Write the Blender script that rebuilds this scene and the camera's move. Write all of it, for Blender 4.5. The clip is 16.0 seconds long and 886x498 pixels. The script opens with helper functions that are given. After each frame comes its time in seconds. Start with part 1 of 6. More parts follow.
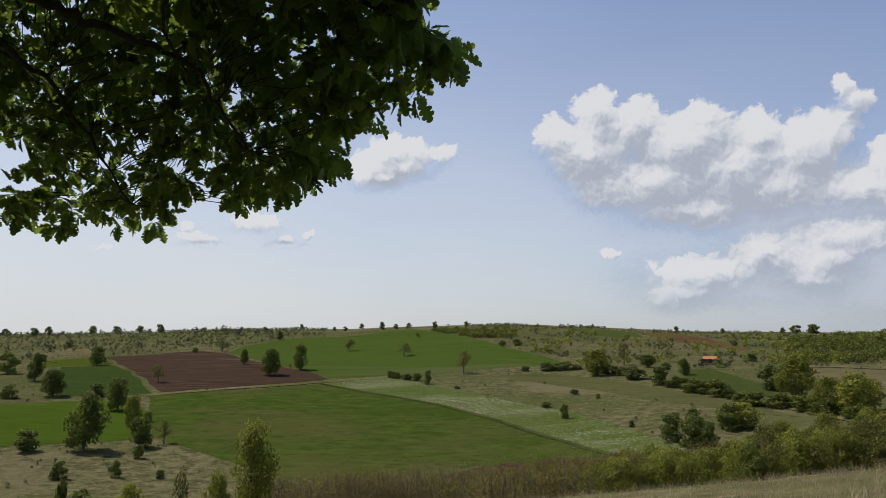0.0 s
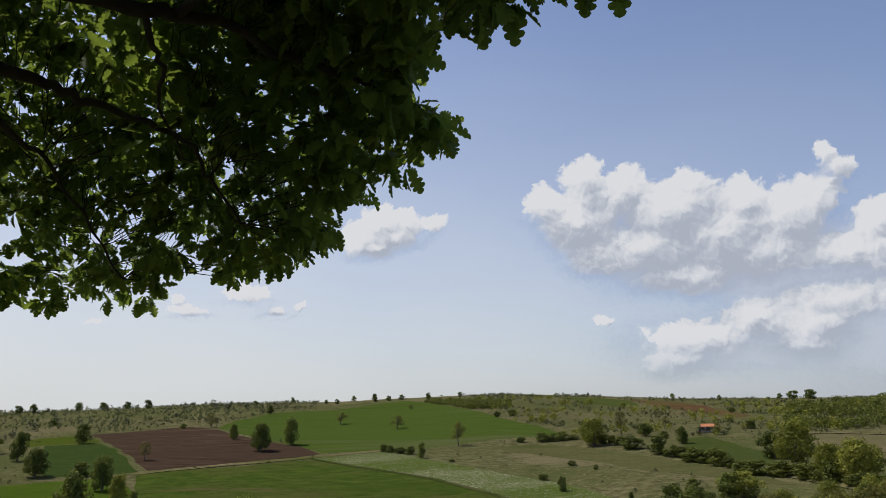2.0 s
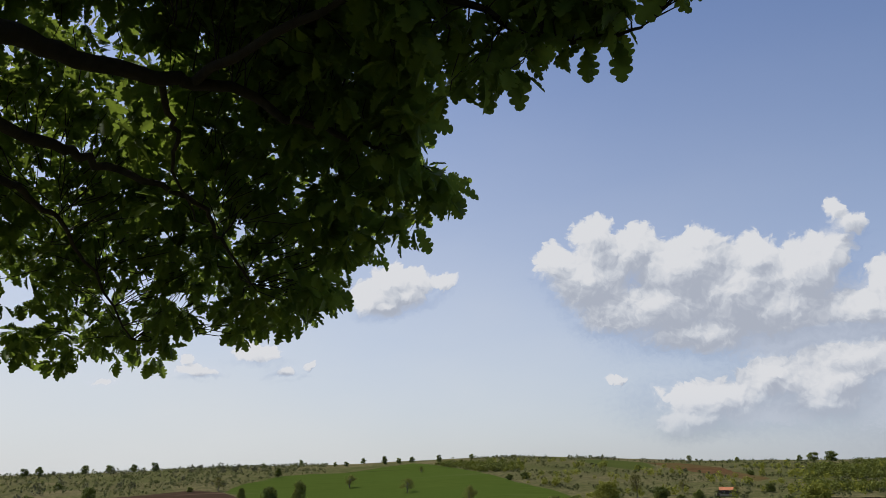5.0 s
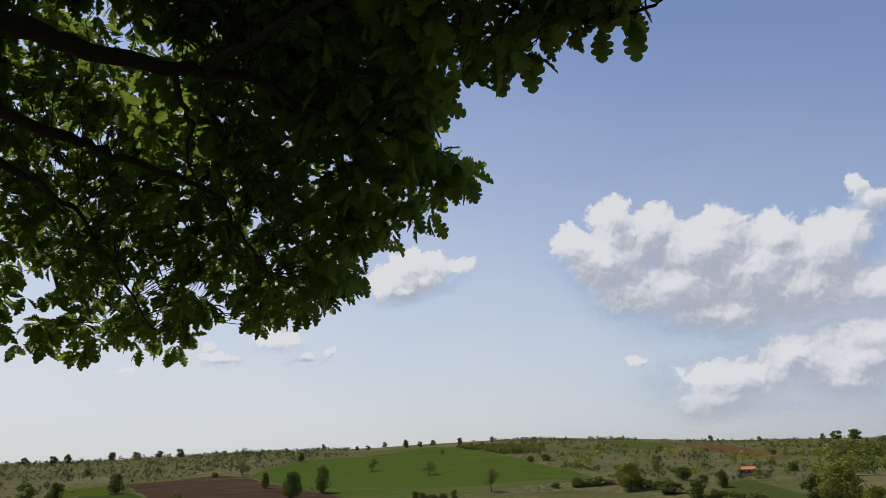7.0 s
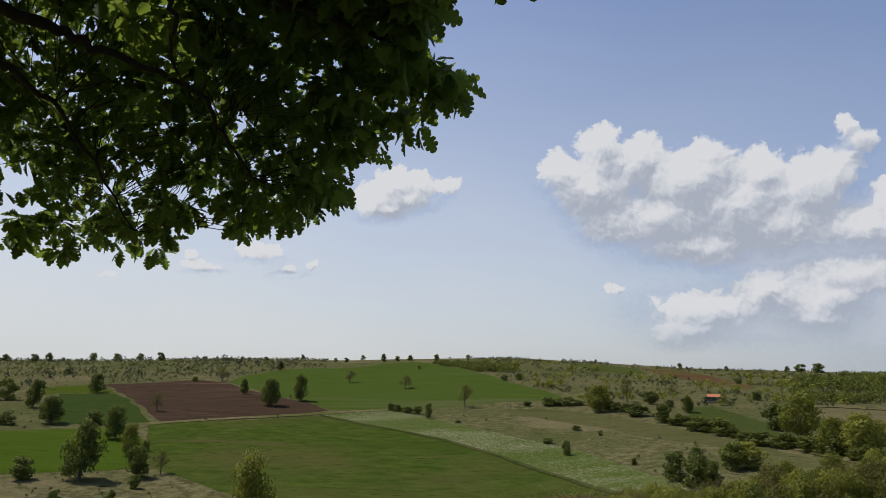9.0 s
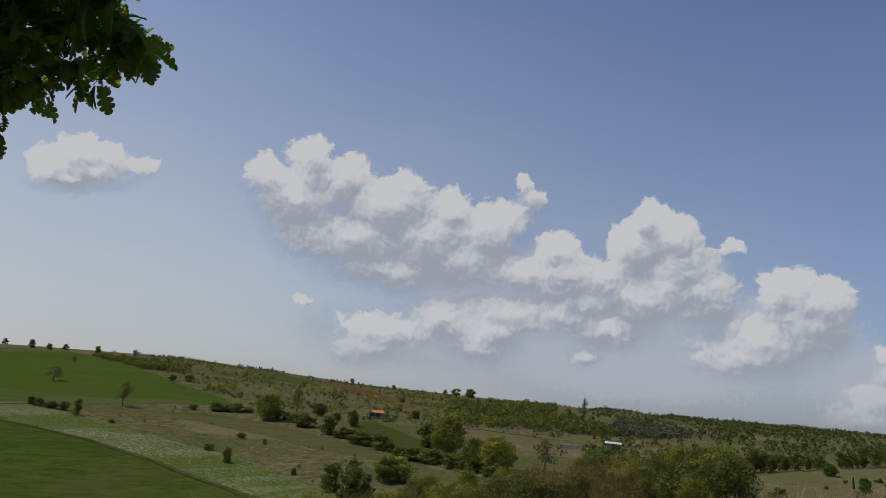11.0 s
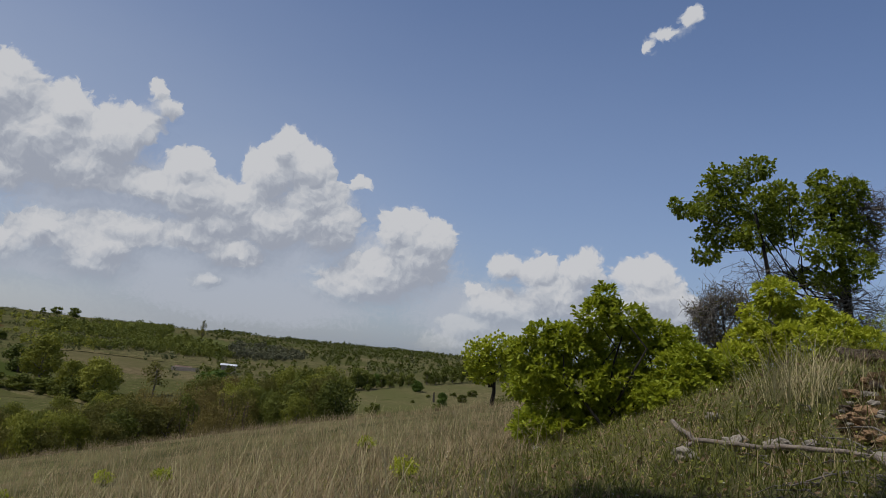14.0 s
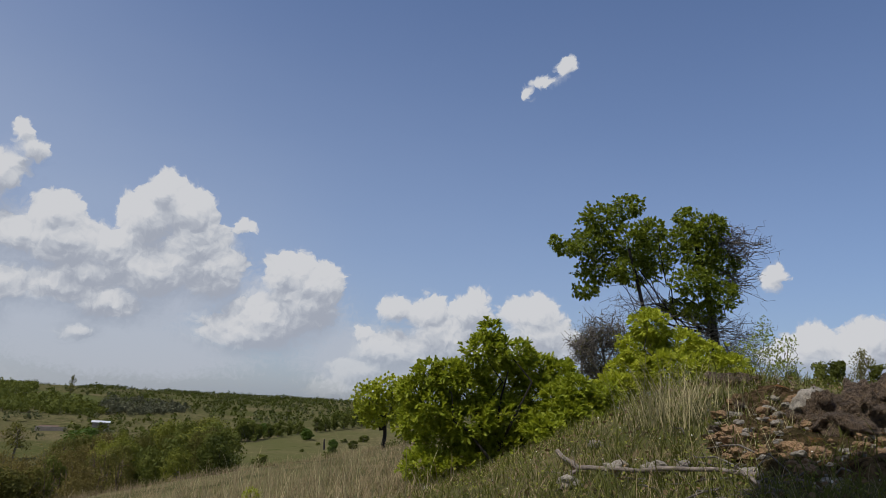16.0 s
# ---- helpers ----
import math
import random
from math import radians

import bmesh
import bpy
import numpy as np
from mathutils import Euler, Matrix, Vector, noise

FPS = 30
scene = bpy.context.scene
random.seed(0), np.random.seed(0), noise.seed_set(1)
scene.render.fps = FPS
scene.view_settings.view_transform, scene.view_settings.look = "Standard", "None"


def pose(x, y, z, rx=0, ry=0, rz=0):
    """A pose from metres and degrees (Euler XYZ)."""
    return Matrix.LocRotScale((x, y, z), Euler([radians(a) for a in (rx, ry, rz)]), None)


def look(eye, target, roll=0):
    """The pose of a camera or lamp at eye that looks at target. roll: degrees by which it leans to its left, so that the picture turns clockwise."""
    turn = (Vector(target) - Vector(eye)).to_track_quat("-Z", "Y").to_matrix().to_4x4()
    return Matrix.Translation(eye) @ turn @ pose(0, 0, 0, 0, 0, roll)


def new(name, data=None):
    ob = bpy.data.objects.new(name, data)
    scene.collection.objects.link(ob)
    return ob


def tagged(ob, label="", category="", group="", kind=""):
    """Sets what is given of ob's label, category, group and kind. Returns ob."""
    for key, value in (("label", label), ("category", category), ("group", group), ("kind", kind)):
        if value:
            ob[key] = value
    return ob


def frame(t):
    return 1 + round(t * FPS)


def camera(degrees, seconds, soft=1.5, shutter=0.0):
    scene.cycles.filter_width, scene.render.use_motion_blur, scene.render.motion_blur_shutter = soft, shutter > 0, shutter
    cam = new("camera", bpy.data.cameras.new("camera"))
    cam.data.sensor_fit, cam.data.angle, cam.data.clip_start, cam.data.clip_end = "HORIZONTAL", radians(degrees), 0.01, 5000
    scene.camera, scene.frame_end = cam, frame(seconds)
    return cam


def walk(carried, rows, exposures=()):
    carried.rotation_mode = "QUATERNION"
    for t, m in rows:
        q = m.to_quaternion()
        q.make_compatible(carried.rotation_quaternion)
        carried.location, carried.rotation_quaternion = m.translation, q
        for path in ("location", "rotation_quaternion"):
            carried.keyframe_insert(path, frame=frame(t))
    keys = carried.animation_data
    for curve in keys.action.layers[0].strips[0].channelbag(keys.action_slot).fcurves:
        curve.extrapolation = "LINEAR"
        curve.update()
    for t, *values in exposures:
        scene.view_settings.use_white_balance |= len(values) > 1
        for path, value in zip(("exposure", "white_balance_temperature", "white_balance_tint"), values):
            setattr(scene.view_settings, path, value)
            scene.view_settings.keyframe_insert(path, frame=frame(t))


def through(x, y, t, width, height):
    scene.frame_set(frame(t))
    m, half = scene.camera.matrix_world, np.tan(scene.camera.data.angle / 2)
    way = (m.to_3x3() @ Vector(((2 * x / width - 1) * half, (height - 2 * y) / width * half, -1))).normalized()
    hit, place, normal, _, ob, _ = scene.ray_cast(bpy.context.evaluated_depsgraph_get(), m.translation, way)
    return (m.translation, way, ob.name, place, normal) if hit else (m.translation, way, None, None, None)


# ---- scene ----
cam = camera(62.66, 16.0, soft=0.85)
ROWS = [
    (0.0, 0.000, 0.000, 0.900, 0.00, 7.50, 0.00),
    (0.5, 0.004, -0.022, 0.898, -0.44, 9.63, 0.26),
    (1.0, -0.002, -0.020, 0.900, -0.30, 11.14, 0.81),
    (1.5, -0.003, -0.013, 0.900, -0.31, 12.15, 1.06),
    (2.0, 0.000, -0.008, 0.901, -0.48, 12.95, 0.91),
    (2.5, 0.004, -0.006, 0.912, -0.57, 13.72, 1.04),
    (3.0, 0.005, -0.008, 0.905, -0.27, 14.89, 1.22),
    (3.5, 0.011, -0.017, 0.906, -0.25, 16.20, 0.91),
    (4.0, 0.010, -0.021, 0.904, -0.00, 17.00, 1.00),
    (6.5, 0.018, -0.036, 0.909, 0.82, 17.75, 0.75),
    (7.0, 0.021, -0.017, 0.914, 1.96, 16.37, 1.56),
    (7.5, 0.024, -0.003, 0.917, 3.26, 14.43, 1.81),
    (8.0, 0.004, 0.028, 0.910, 3.48, 12.09, 1.14),
    (10.5, 0.099, 0.010, 0.846, -16.29, 10.11, -5.31),
    (11.0, 0.161, -0.023, 0.830, -24.78, 12.15, -5.40),
    (11.5, 0.212, -0.067, 0.837, -29.87, 11.71, -5.55),
    (12.0, 0.295, -0.155, 0.903, -35.91, 9.01, -4.60),
    (12.5, 0.304, -0.157, 0.932, -41.83, 8.02, -5.69),
    (13.0, 0.324, -0.151, 0.931, -45.83, 8.59, -5.69),
    (13.5, 0.346, -0.155, 0.921, -50.32, 9.32, -6.56),
    (14.0, 0.368, -0.152, 0.911, -53.79, 9.09, -5.67),
    (14.5, 0.371, -0.159, 0.894, -55.85, 8.95, -4.97),
    (15.0, 0.361, -0.173, 0.875, -58.09, 8.51, -6.21),
    (15.5, 0.365, -0.177, 0.873, -60.47, 10.10, -4.86),
    (16.0, 0.393, -0.170, 0.883, -62.17, 13.01, -2.93),
]
walk(cam, [(t, pose(x, y, z, 90 + pitch, roll, yaw)) for t, x, y, z, yaw, pitch, roll in ROWS],
     exposures=[(0, 0.0), (8, 0.0), (10.5, -0.27), (11.5, -0.47), (12.5, -0.50), (14, -0.34), (16, -0.20)])

# ---- light ----
SUN_AZ, SUN_EL = -68.0, 57.0      # degrees, clockwise from +y; above the horizon
world = bpy.data.worlds.new("sky")
scene.world = world
world.use_nodes = True
wn, wl = world.node_tree.nodes, world.node_tree.links
sky = wn.new("ShaderNodeTexSky")
sky.sky_type, sky.sun_disc = "NISHITA", False
sky.sun_elevation, sky.sun_rotation = radians(SUN_EL), radians(SUN_AZ)
sky.altitude, sky.air_density, sky.dust_density, sky.ozone_density = 300, 1.0, 2.2, 2.5
wn["Background"].inputs["Strength"].default_value = 0.115
tint = wn.new("ShaderNodeMix")
tint.data_type, tint.blend_type = "RGBA", "MULTIPLY"
tint.inputs[0].default_value, tint.inputs[7].default_value = 1.0, (0.94, 0.99, 1.15, 1)
wl.new(sky.outputs[0], tint.inputs[6])
wl.new(tint.outputs[2], wn["Background"].inputs["Color"])
sun = new("sun", bpy.data.lights.new("sun", "SUN"))
sun.data.energy, sun.data.angle, sun.data.color = 4.2, radians(0.53), (1.0, 0.95, 0.86)
sun_way = Vector((math.sin(radians(SUN_AZ)) * math.cos(radians(SUN_EL)), math.cos(radians(SUN_AZ)) * math.cos(radians(SUN_EL)), math.sin(radians(SUN_EL))))
sun.matrix_world = look(sun_way * 60, (0, 0, 0))
HAZE, HAZE_WARM, HAZE_COOL = 1.0, (0.68, 0.70, 0.715), (0.43, 0.505, 0.66)
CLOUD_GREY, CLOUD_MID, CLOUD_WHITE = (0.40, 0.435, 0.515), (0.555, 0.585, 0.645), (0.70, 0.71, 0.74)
CLOUD_VEIL_TONE = (0.52, 0.555, 0.635)


# ---- materials ----
def nodes_of(name):
    m = bpy.data.materials.new(name)
    m.use_nodes = True
    return m, m.node_tree.nodes, m.node_tree.links


def ramp(n, stops):
    r = n.new("ShaderNodeValToRGB")
    e = r.color_ramp.elements
    while len(e) < len(stops):
        e.new(0.5)
    for k, (p, c) in zip(e, stops):
        k.position, k.color = p, (*c, 1)
    return r


def noise_node(n, l, scale, detail=4.0, rough=0.6, vec=None, stretch=None):
    x = n.new("ShaderNodeTexNoise")
    x.inputs["Scale"].default_value, x.inputs["Detail"].default_value, x.inputs["Roughness"].default_value = scale, detail, rough
    if vec is not None:
        if stretch:
            mp = n.new("ShaderNodeMapping")
            mp.inputs["Scale"].default_value = stretch[:3]
            if len(stretch) > 3:
                mp.inputs["Rotation"].default_value = (0, 0, radians(stretch[3]))
            l.new(vec, mp.inputs["Vector"])
            vec = mp.outputs[0]
        l.new(vec, x.inputs["Vector"])
    return x


def mixed(n, l, a, b, fac, mode="MIX"):
    m = n.new("ShaderNodeMix")
    m.data_type, m.blend_type = "RGBA", mode
    for sock, v in ((m.inputs[0], fac), (m.inputs[6], a), (m.inputs[7], b)):
        if isinstance(v, (int, float)):
            sock.default_value = v
        elif isinstance(v, tuple):
            sock.default_value = (*v, 1)
        else:
            l.new(v, sock)
    return m.outputs[2]


def ground_mat(name, fine, coarse, fine_scale, coarse_scale, stretch=None, rough=0.95, bump=0.4, extra=None, soft=0.0):
    """A ground cover: two-tone grain at fine_scale, patches of the coarse colours over it."""
    m, n, l = nodes_of(name)
    geo = n.new("ShaderNodeNewGeometry")
    p = geo.outputs["Position"]
    f = noise_node(n, l, fine_scale, 6, 0.7, p, stretch)
    c = noise_node(n, l, coarse_scale, 5, 0.6, p)
    rf = ramp(n, [(0.40 - soft, fine[0]), (0.62 + soft, fine[1])])
    rc = ramp(n, [(0.42, (0, 0, 0)), (0.62, (1, 1, 1))])
    l.new(f.outputs[0], rf.inputs[0])
    l.new(c.outputs[0], rc.inputs[0])
    col = mixed(n, l, rf.outputs[0], coarse, rc.outputs[0])
    if extra:
        for scale, lo, hi, colour, st in extra:
            e = noise_node(n, l, scale, 5, 0.65, p, st)
            re = ramp(n, [(lo, (0, 0, 0)), (hi, (1, 1, 1))])
            l.new(e.outputs[0], re.inputs[0])
            col = mixed(n, l, col, colour, re.outputs[0])
    b = n["Principled BSDF"]
    l.new(col, b.inputs["Base Color"])
    b.inputs["Roughness"].default_value = rough
    b.inputs["Specular IOR Level"].default_value = 0.0
    if bump:
        bp = n.new("ShaderNodeBump")
        bp.inputs["Strength"].default_value, bp.inputs["Distance"].default_value = bump, 0.3
        l.new(f.outputs[0], bp.inputs["Height"])
        l.new(bp.outputs[0], b.inputs["Normal"])
    return m


def leaf_mat(name, dark, light, through=0.45, rough=0.5, trans=None):
    """Leaves: each island its own tone, light let through from behind."""
    m, n, l = nodes_of(name)
    geo, info = n.new("ShaderNodeNewGeometry"), n.new("ShaderNodeObjectInfo")
    rp = ramp(n, [(0.0, dark), (1.0, light)])
    add = n.new("ShaderNodeMath")
    add.operation = "MULTIPLY_ADD"
    add.inputs[1].default_value = 0.6
    l.new(info.outputs["Random"], add.inputs[0])
    half = n.new("ShaderNodeMath")
    half.operation = "MULTIPLY"
    half.inputs[1].default_value = 0.4
    l.new(geo.outputs["Random Per Island"], half.inputs[0])
    l.new(half.outputs[0], add.inputs[2])
    l.new(add.outputs[0], rp.inputs[0])
    b = n["Principled BSDF"]
    l.new(rp.outputs[0], b.inputs["Base Color"])
    b.inputs["Roughness"].default_value = rough
    b.inputs["Specular IOR Level"].default_value = 0.12
    t = n.new("ShaderNodeBsdfTranslucent")
    tc = mixed(n, l, rp.outputs[0], trans or (0.30, 0.36, 0.03), 0.5)
    l.new(tc, t.inputs["Color"])
    mx = n.new("ShaderNodeMixShader")
    mx.inputs[0].default_value = through
    l.new(b.outputs[0], mx.inputs[1])
    l.new(t.outputs[0], mx.inputs[2])
    l.new(mx.outputs[0], n["Material Output"].inputs["Surface"])
    return m


def solid_mat(name, a, b_col, scale, rough=0.9, bump=0.3, dist=0.02, stretch=None, metal=0.0):
    m, n, l = nodes_of(name)
    tc = n.new("ShaderNodeTexCoord")
    f = noise_node(n, l, scale, 8, 0.7, tc.outputs["Object"], stretch)
    g = noise_node(n, l, scale * 0.17, 3, 0.5, tc.outputs["Object"])
    rp = ramp(n, [(0.32, a), (0.68, b_col)])
    l.new(f.outputs[0], rp.inputs[0])
    mid = tuple((u + v) / 2 * 0.75 for u, v in zip(a, b_col))
    rg = ramp(n, [(0.45, (0, 0, 0)), (0.7, (0.7, 0.7, 0.7))])
    l.new(g.outputs[0], rg.inputs[0])
    col = mixed(n, l, rp.outputs[0], mid, rg.outputs[0])
    b = n["Principled BSDF"]
    l.new(col, b.inputs["Base Color"])
    b.inputs["Roughness"].default_value, b.inputs["Metallic"].default_value = rough, metal
    bp = n.new("ShaderNodeBump")
    bp.inputs["Strength"].default_value, bp.inputs["Distance"].default_value = bump, dist
    l.new(f.outputs[0], bp.inputs["Height"])
    l.new(bp.outputs[0], b.inputs["Normal"])
    return m


M_GROUND = ground_mat("dry_grassland", ((0.052, 0.053, 0.022), (0.140, 0.128, 0.060)), (0.060, 0.070, 0.022), 0.55, 0.02, extra=[(0.035, 0.55, 0.67, (0.130, 0.112, 0.058), None), (0.30, 0.58, 0.68, (0.040, 0.046, 0.016), None), (14.0, 0.52, 0.62, (0.048, 0.039, 0.020), None), (1.3, 0.56, 0.66, (0.150, 0.118, 0.066), None)])
FIELD_MATS = {
    "ploughed_field": ground_mat("ploughed_soil", ((0.030, 0.019, 0.012), (0.066, 0.044, 0.029)), (0.044, 0.029, 0.019), 0.7, 0.05, (0.2, 1.9, 1, -14), extra=[(0.12, 0.60, 0.68, (0.115, 0.082, 0.052), (0.18, 1.8, 1, -14))]),
    "dark_green_field": ground_mat("dark_green_crop", ((0.021, 0.035, 0.010), (0.041, 0.057, 0.014)), (0.027, 0.045, 0.010), 0.7, 0.04, (0.3, 1.6, 1, 5), soft=0.10),
    "pale_green_strip": ground_mat("pale_green_crop", ((0.040, 0.054, 0.009), (0.068, 0.078, 0.014)), (0.046, 0.063, 0.009), 0.5, 0.05),
    "bright_green_field": ground_mat("bright_green_crop", ((0.030, 0.054, 0.005), (0.054, 0.077, 0.011)), (0.044, 0.068, 0.009), 0.6, 0.04, (0.22, 1.6, 1, 3), extra=[(0.05, 0.58, 0.66, (0.097, 0.103, 0.023), (0.12, 1.8, 1, 3))], soft=0.10),
    "main_green_field": ground_mat("main_green_crop", ((0.024, 0.043, 0.007), (0.056, 0.074, 0.014)), (0.066, 0.062, 0.020), 0.5, 0.022, (0.5, 1.0, 1, 10), extra=[(0.03, 0.56, 0.70, (0.034, 0.050, 0.009), (0.5, 1.0, 1, 10)), (0.10, 0.58, 0.72, (0.072, 0.060, 0.024), (0.3, 1.3, 1, 10)), (1.4, 0.56, 0.66, (0.026, 0.036, 0.008), (0.3, 1.3, 1, 10)), (0.06, 0.62, 0.72, (0.070, 0.074, 0.022), (0.1, 1.8, 1, 10))], soft=0.06),
    "hill_green_field": ground_mat("hill_green_crop", ((0.034, 0.056, 0.009), (0.058, 0.078, 0.016)), (0.046, 0.068, 0.013), 0.4, 0.018, (0.22, 1.5, 1, 8), extra=[(0.02, 0.56, 0.66, (0.070, 0.077, 0.030), (0.3, 1.5, 1, 12)), (0.05, 0.64, 0.70, (0.032, 0.046, 0.011), (0.08, 1.8, 1, 15))], soft=0.10),
    "flower_field": ground_mat("white_flowering_crop", ((0.048, 0.063, 0.012), (0.105, 0.112, 0.041)), (0.062, 0.078, 0.016), 3.0, 0.03, (0.5, 1.1, 1, 30), extra=[(3.6, 0.55, 0.62, (0.270, 0.265, 0.200), (0.6, 1.0, 1, 30)), (0.06, 0.42, 0.54, (0.052, 0.072, 0.012), (0.35, 1.4, 1, 30)), (5.0, 0.58, 0.63, (0.250, 0.245, 0.185), (0.6, 1.0, 1, 30))]),
    "lower_green_field": ground_mat("lower_green_crop", ((0.031, 0.045, 0.010), (0.051, 0.062, 0.017)), (0.041, 0.053, 0.015), 0.5, 0.03, soft=0.10),
    "red_fallow_field": ground_mat("red_fallow_soil", ((0.061, 0.033, 0.016), (0.105, 0.061, 0.030)), (0.075, 0.061, 0.023), 0.5, 0.03, (0.3, 1.5, 1, 10)),
    "ridge_green_field": ground_mat("ridge_green_crop", ((0.040, 0.054, 0.013), (0.063, 0.072, 0.021)), (0.047, 0.060, 0.015), 0.4, 0.03, soft=0.10),
    "upper_meadow": ground_mat("olive_meadow_grass", ((0.048, 0.052, 0.018), (0.096, 0.094, 0.038)), (0.072, 0.070, 0.028), 0.7, 0.05, (0.3, 1.4, 1, 20), extra=[(0.09, 0.52, 0.64, (0.052, 0.060, 0.018), (0.4, 1.3, 1, 20)), (1.6, 0.58, 0.66, (0.040, 0.042, 0.016), None)], soft=0.06),
    "brown_strip": ground_mat("dark_turned_soil", ((0.034, 0.021, 0.013), (0.074, 0.048, 0.030)), (0.050, 0.040, 0.020), 1.2, 0.1, (0.3, 1.6, 1, 10)),
    "pale_strip": ground_mat("pale_hill_grass", ((0.058, 0.070, 0.022), (0.090, 0.098, 0.038)), (0.070, 0.080, 0.026), 0.4, 0.03, soft=0.08),
    "tan_meadow": ground_mat("tan_meadow_grass", ((0.080, 0.066, 0.034), (0.145, 0.118, 0.066)), (0.086, 0.080, 0.036), 0.6, 0.03),
    "valley_meadow": ground_mat("meadow_grass", ((0.072, 0.066, 0.030), (0.150, 0.128, 0.066)), (0.084, 0.086, 0.034), 0.8, 0.05, extra=[(0.25, 0.62, 0.70, (0.055, 0.060, 0.020), None)]),
}
M_BARK = solid_mat("dark_bark", (0.014, 0.011, 0.009), (0.042, 0.034, 0.027), 14, 0.95, 0.7, 0.02, (1, 1, 0.25))
M_FARBARK = solid_mat("grey_bark", (0.06, 0.05, 0.04), (0.13, 0.11, 0.09), 6, 0.95, 0.4)
M_DEAD = solid_mat("bleached_dead_wood", (0.070, 0.055, 0.045), (0.26, 0.215, 0.18), 22, 0.9, 0.5, 0.008, (1, 1, 1))
M_TWIG = solid_mat("grey_twigs", (0.070, 0.060, 0.052), (0.165, 0.145, 0.125), 20, 0.9, 0.3)
M_STEM = solid_mat("brown_stems", (0.060, 0.042, 0.026), (0.140, 0.100, 0.064), 12, 0.9, 0.3)
M_OAKLEAF = leaf_mat("oak_leaves", (0.046, 0.082, 0.020), (0.110, 0.180, 0.044), 0.46, 0.5, (0.33, 0.42, 0.045))
M_SHRUB = leaf_mat("young_oak_leaves", (0.150, 0.195, 0.018), (0.520, 0.540, 0.055), 0.40, 0.5, (0.46, 0.50, 0.025))
M_PEAR = leaf_mat("pear_leaves", (0.075, 0.110, 0.014), (0.240, 0.285, 0.040), 0.38, 0.45, (0.34, 0.38, 0.025))
M_FARDARK = leaf_mat("dark_tree_foliage", (0.037, 0.052, 0.011), (0.152, 0.175, 0.039), 0.28, 0.7, (0.221, 0.248, 0.028))
M_DEEPGREEN = leaf_mat("deep_green_foliage", (0.024, 0.044, 0.008), (0.090, 0.140, 0.022), 0.24, 0.6, (0.16, 0.24, 0.02))
M_GREYGREEN = leaf_mat("grey_green_foliage", (0.050, 0.052, 0.030), (0.130, 0.132, 0.078), 0.2, 0.8, (0.16, 0.16, 0.07))
M_FARMID = leaf_mat("green_tree_foliage", (0.033, 0.045, 0.009), (0.129, 0.142, 0.027), 0.24, 0.7, (0.233, 0.249, 0.026))
M_FARLIGHT = leaf_mat("spring_tree_foliage", (0.078, 0.088, 0.013), (0.234, 0.239, 0.040), 0.26, 0.7, (0.373, 0.373, 0.035))
M_FAROLIVE = leaf_mat("olive_tree_foliage", (0.061, 0.062, 0.016), (0.162, 0.151, 0.038), 0.24, 0.8, (0.258, 0.235, 0.032))
M_BROWN = leaf_mat("budding_brown_foliage", (0.077, 0.060, 0.019), (0.227, 0.182, 0.055), 0.28, 0.8, (0.291, 0.237, 0.055))
# scrub tones greyed and lifted: distance haze painted into the leaf colour
M_SCRUB = leaf_mat("haze_greyed_scrub", (0.041, 0.048, 0.023), (0.136, 0.140, 0.067), 0.24, 0.8, (0.230, 0.253, 0.034))
M_GRASS = leaf_mat("green_grass", (0.040, 0.052, 0.012), (0.205, 0.200, 0.052), 0.35, 0.6, (0.24, 0.26, 0.04))
M_PALESTRAW = leaf_mat("pale_stalks", (0.30, 0.26, 0.13), (0.66, 0.58, 0.34), 0.3, 0.7, (0.55, 0.48, 0.26))
M_STRAW = leaf_mat("dry_grass", (0.090, 0.066, 0.034), (0.560, 0.435, 0.265), 0.3, 0.7, (0.44, 0.34, 0.16))


# ---- shape helpers ----
def mesh_object(name, verts, faces, material, parent=None, smooth_shade=False):
    me = bpy.data.meshes.new(name)
    me.from_pydata([tuple(v) for v in verts], [], [tuple(f) for f in faces])
    me.materials.append(material)
    if smooth_shade:
        me.polygons.foreach_set("use_smooth", [True] * len(me.polygons))
    me.update()
    ob = new(name, me)
    if parent is not None:
        ob.parent = parent
    return ob


def spread(template, faces, mats):
    """Copies of one small shape at many 4x4 poses, as one list of vertices and faces."""
    t = np.c_[np.asarray(template, float), np.ones(len(template))]
    v = np.einsum("nij,kj->nki", np.asarray(mats)[:, :3, :], t)
    f = np.asarray(faces)
    n, k = len(mats), len(template)
    out = (f[None, :, :] + (np.arange(n) * k)[:, None, None]).reshape(-1, f.shape[1])
    return v.reshape(-1, 3), out


def fast_mesh(name, verts, faces, material, parent=None, smooth_shade=False):
    """A mesh object from numpy arrays whose faces all have the same number of corners."""
    me = bpy.data.meshes.new(name)
    k = faces.shape[1]
    me.vertices.add(len(verts))
    me.vertices.foreach_set("co", np.ascontiguousarray(verts, dtype=np.float32).ravel())
    me.loops.add(faces.size)
    me.loops.foreach_set("vertex_index", np.ascontiguousarray(faces, dtype=np.int32).ravel())
    me.polygons.add(len(faces))
    me.polygons.foreach_set("loop_start", np.arange(0, faces.size, k, dtype=np.int32))
    me.polygons.foreach_set("loop_total", np.full(len(faces), k, dtype=np.int32))
    if smooth_shade:
        me.polygons.foreach_set("use_smooth", np.ones(len(faces), dtype=bool))
    me.update(calc_edges=True)
    me.validate()
    me.materials.append(material)
    ob = new(name, me)
    if parent is not None:
        ob.parent = parent
    return ob


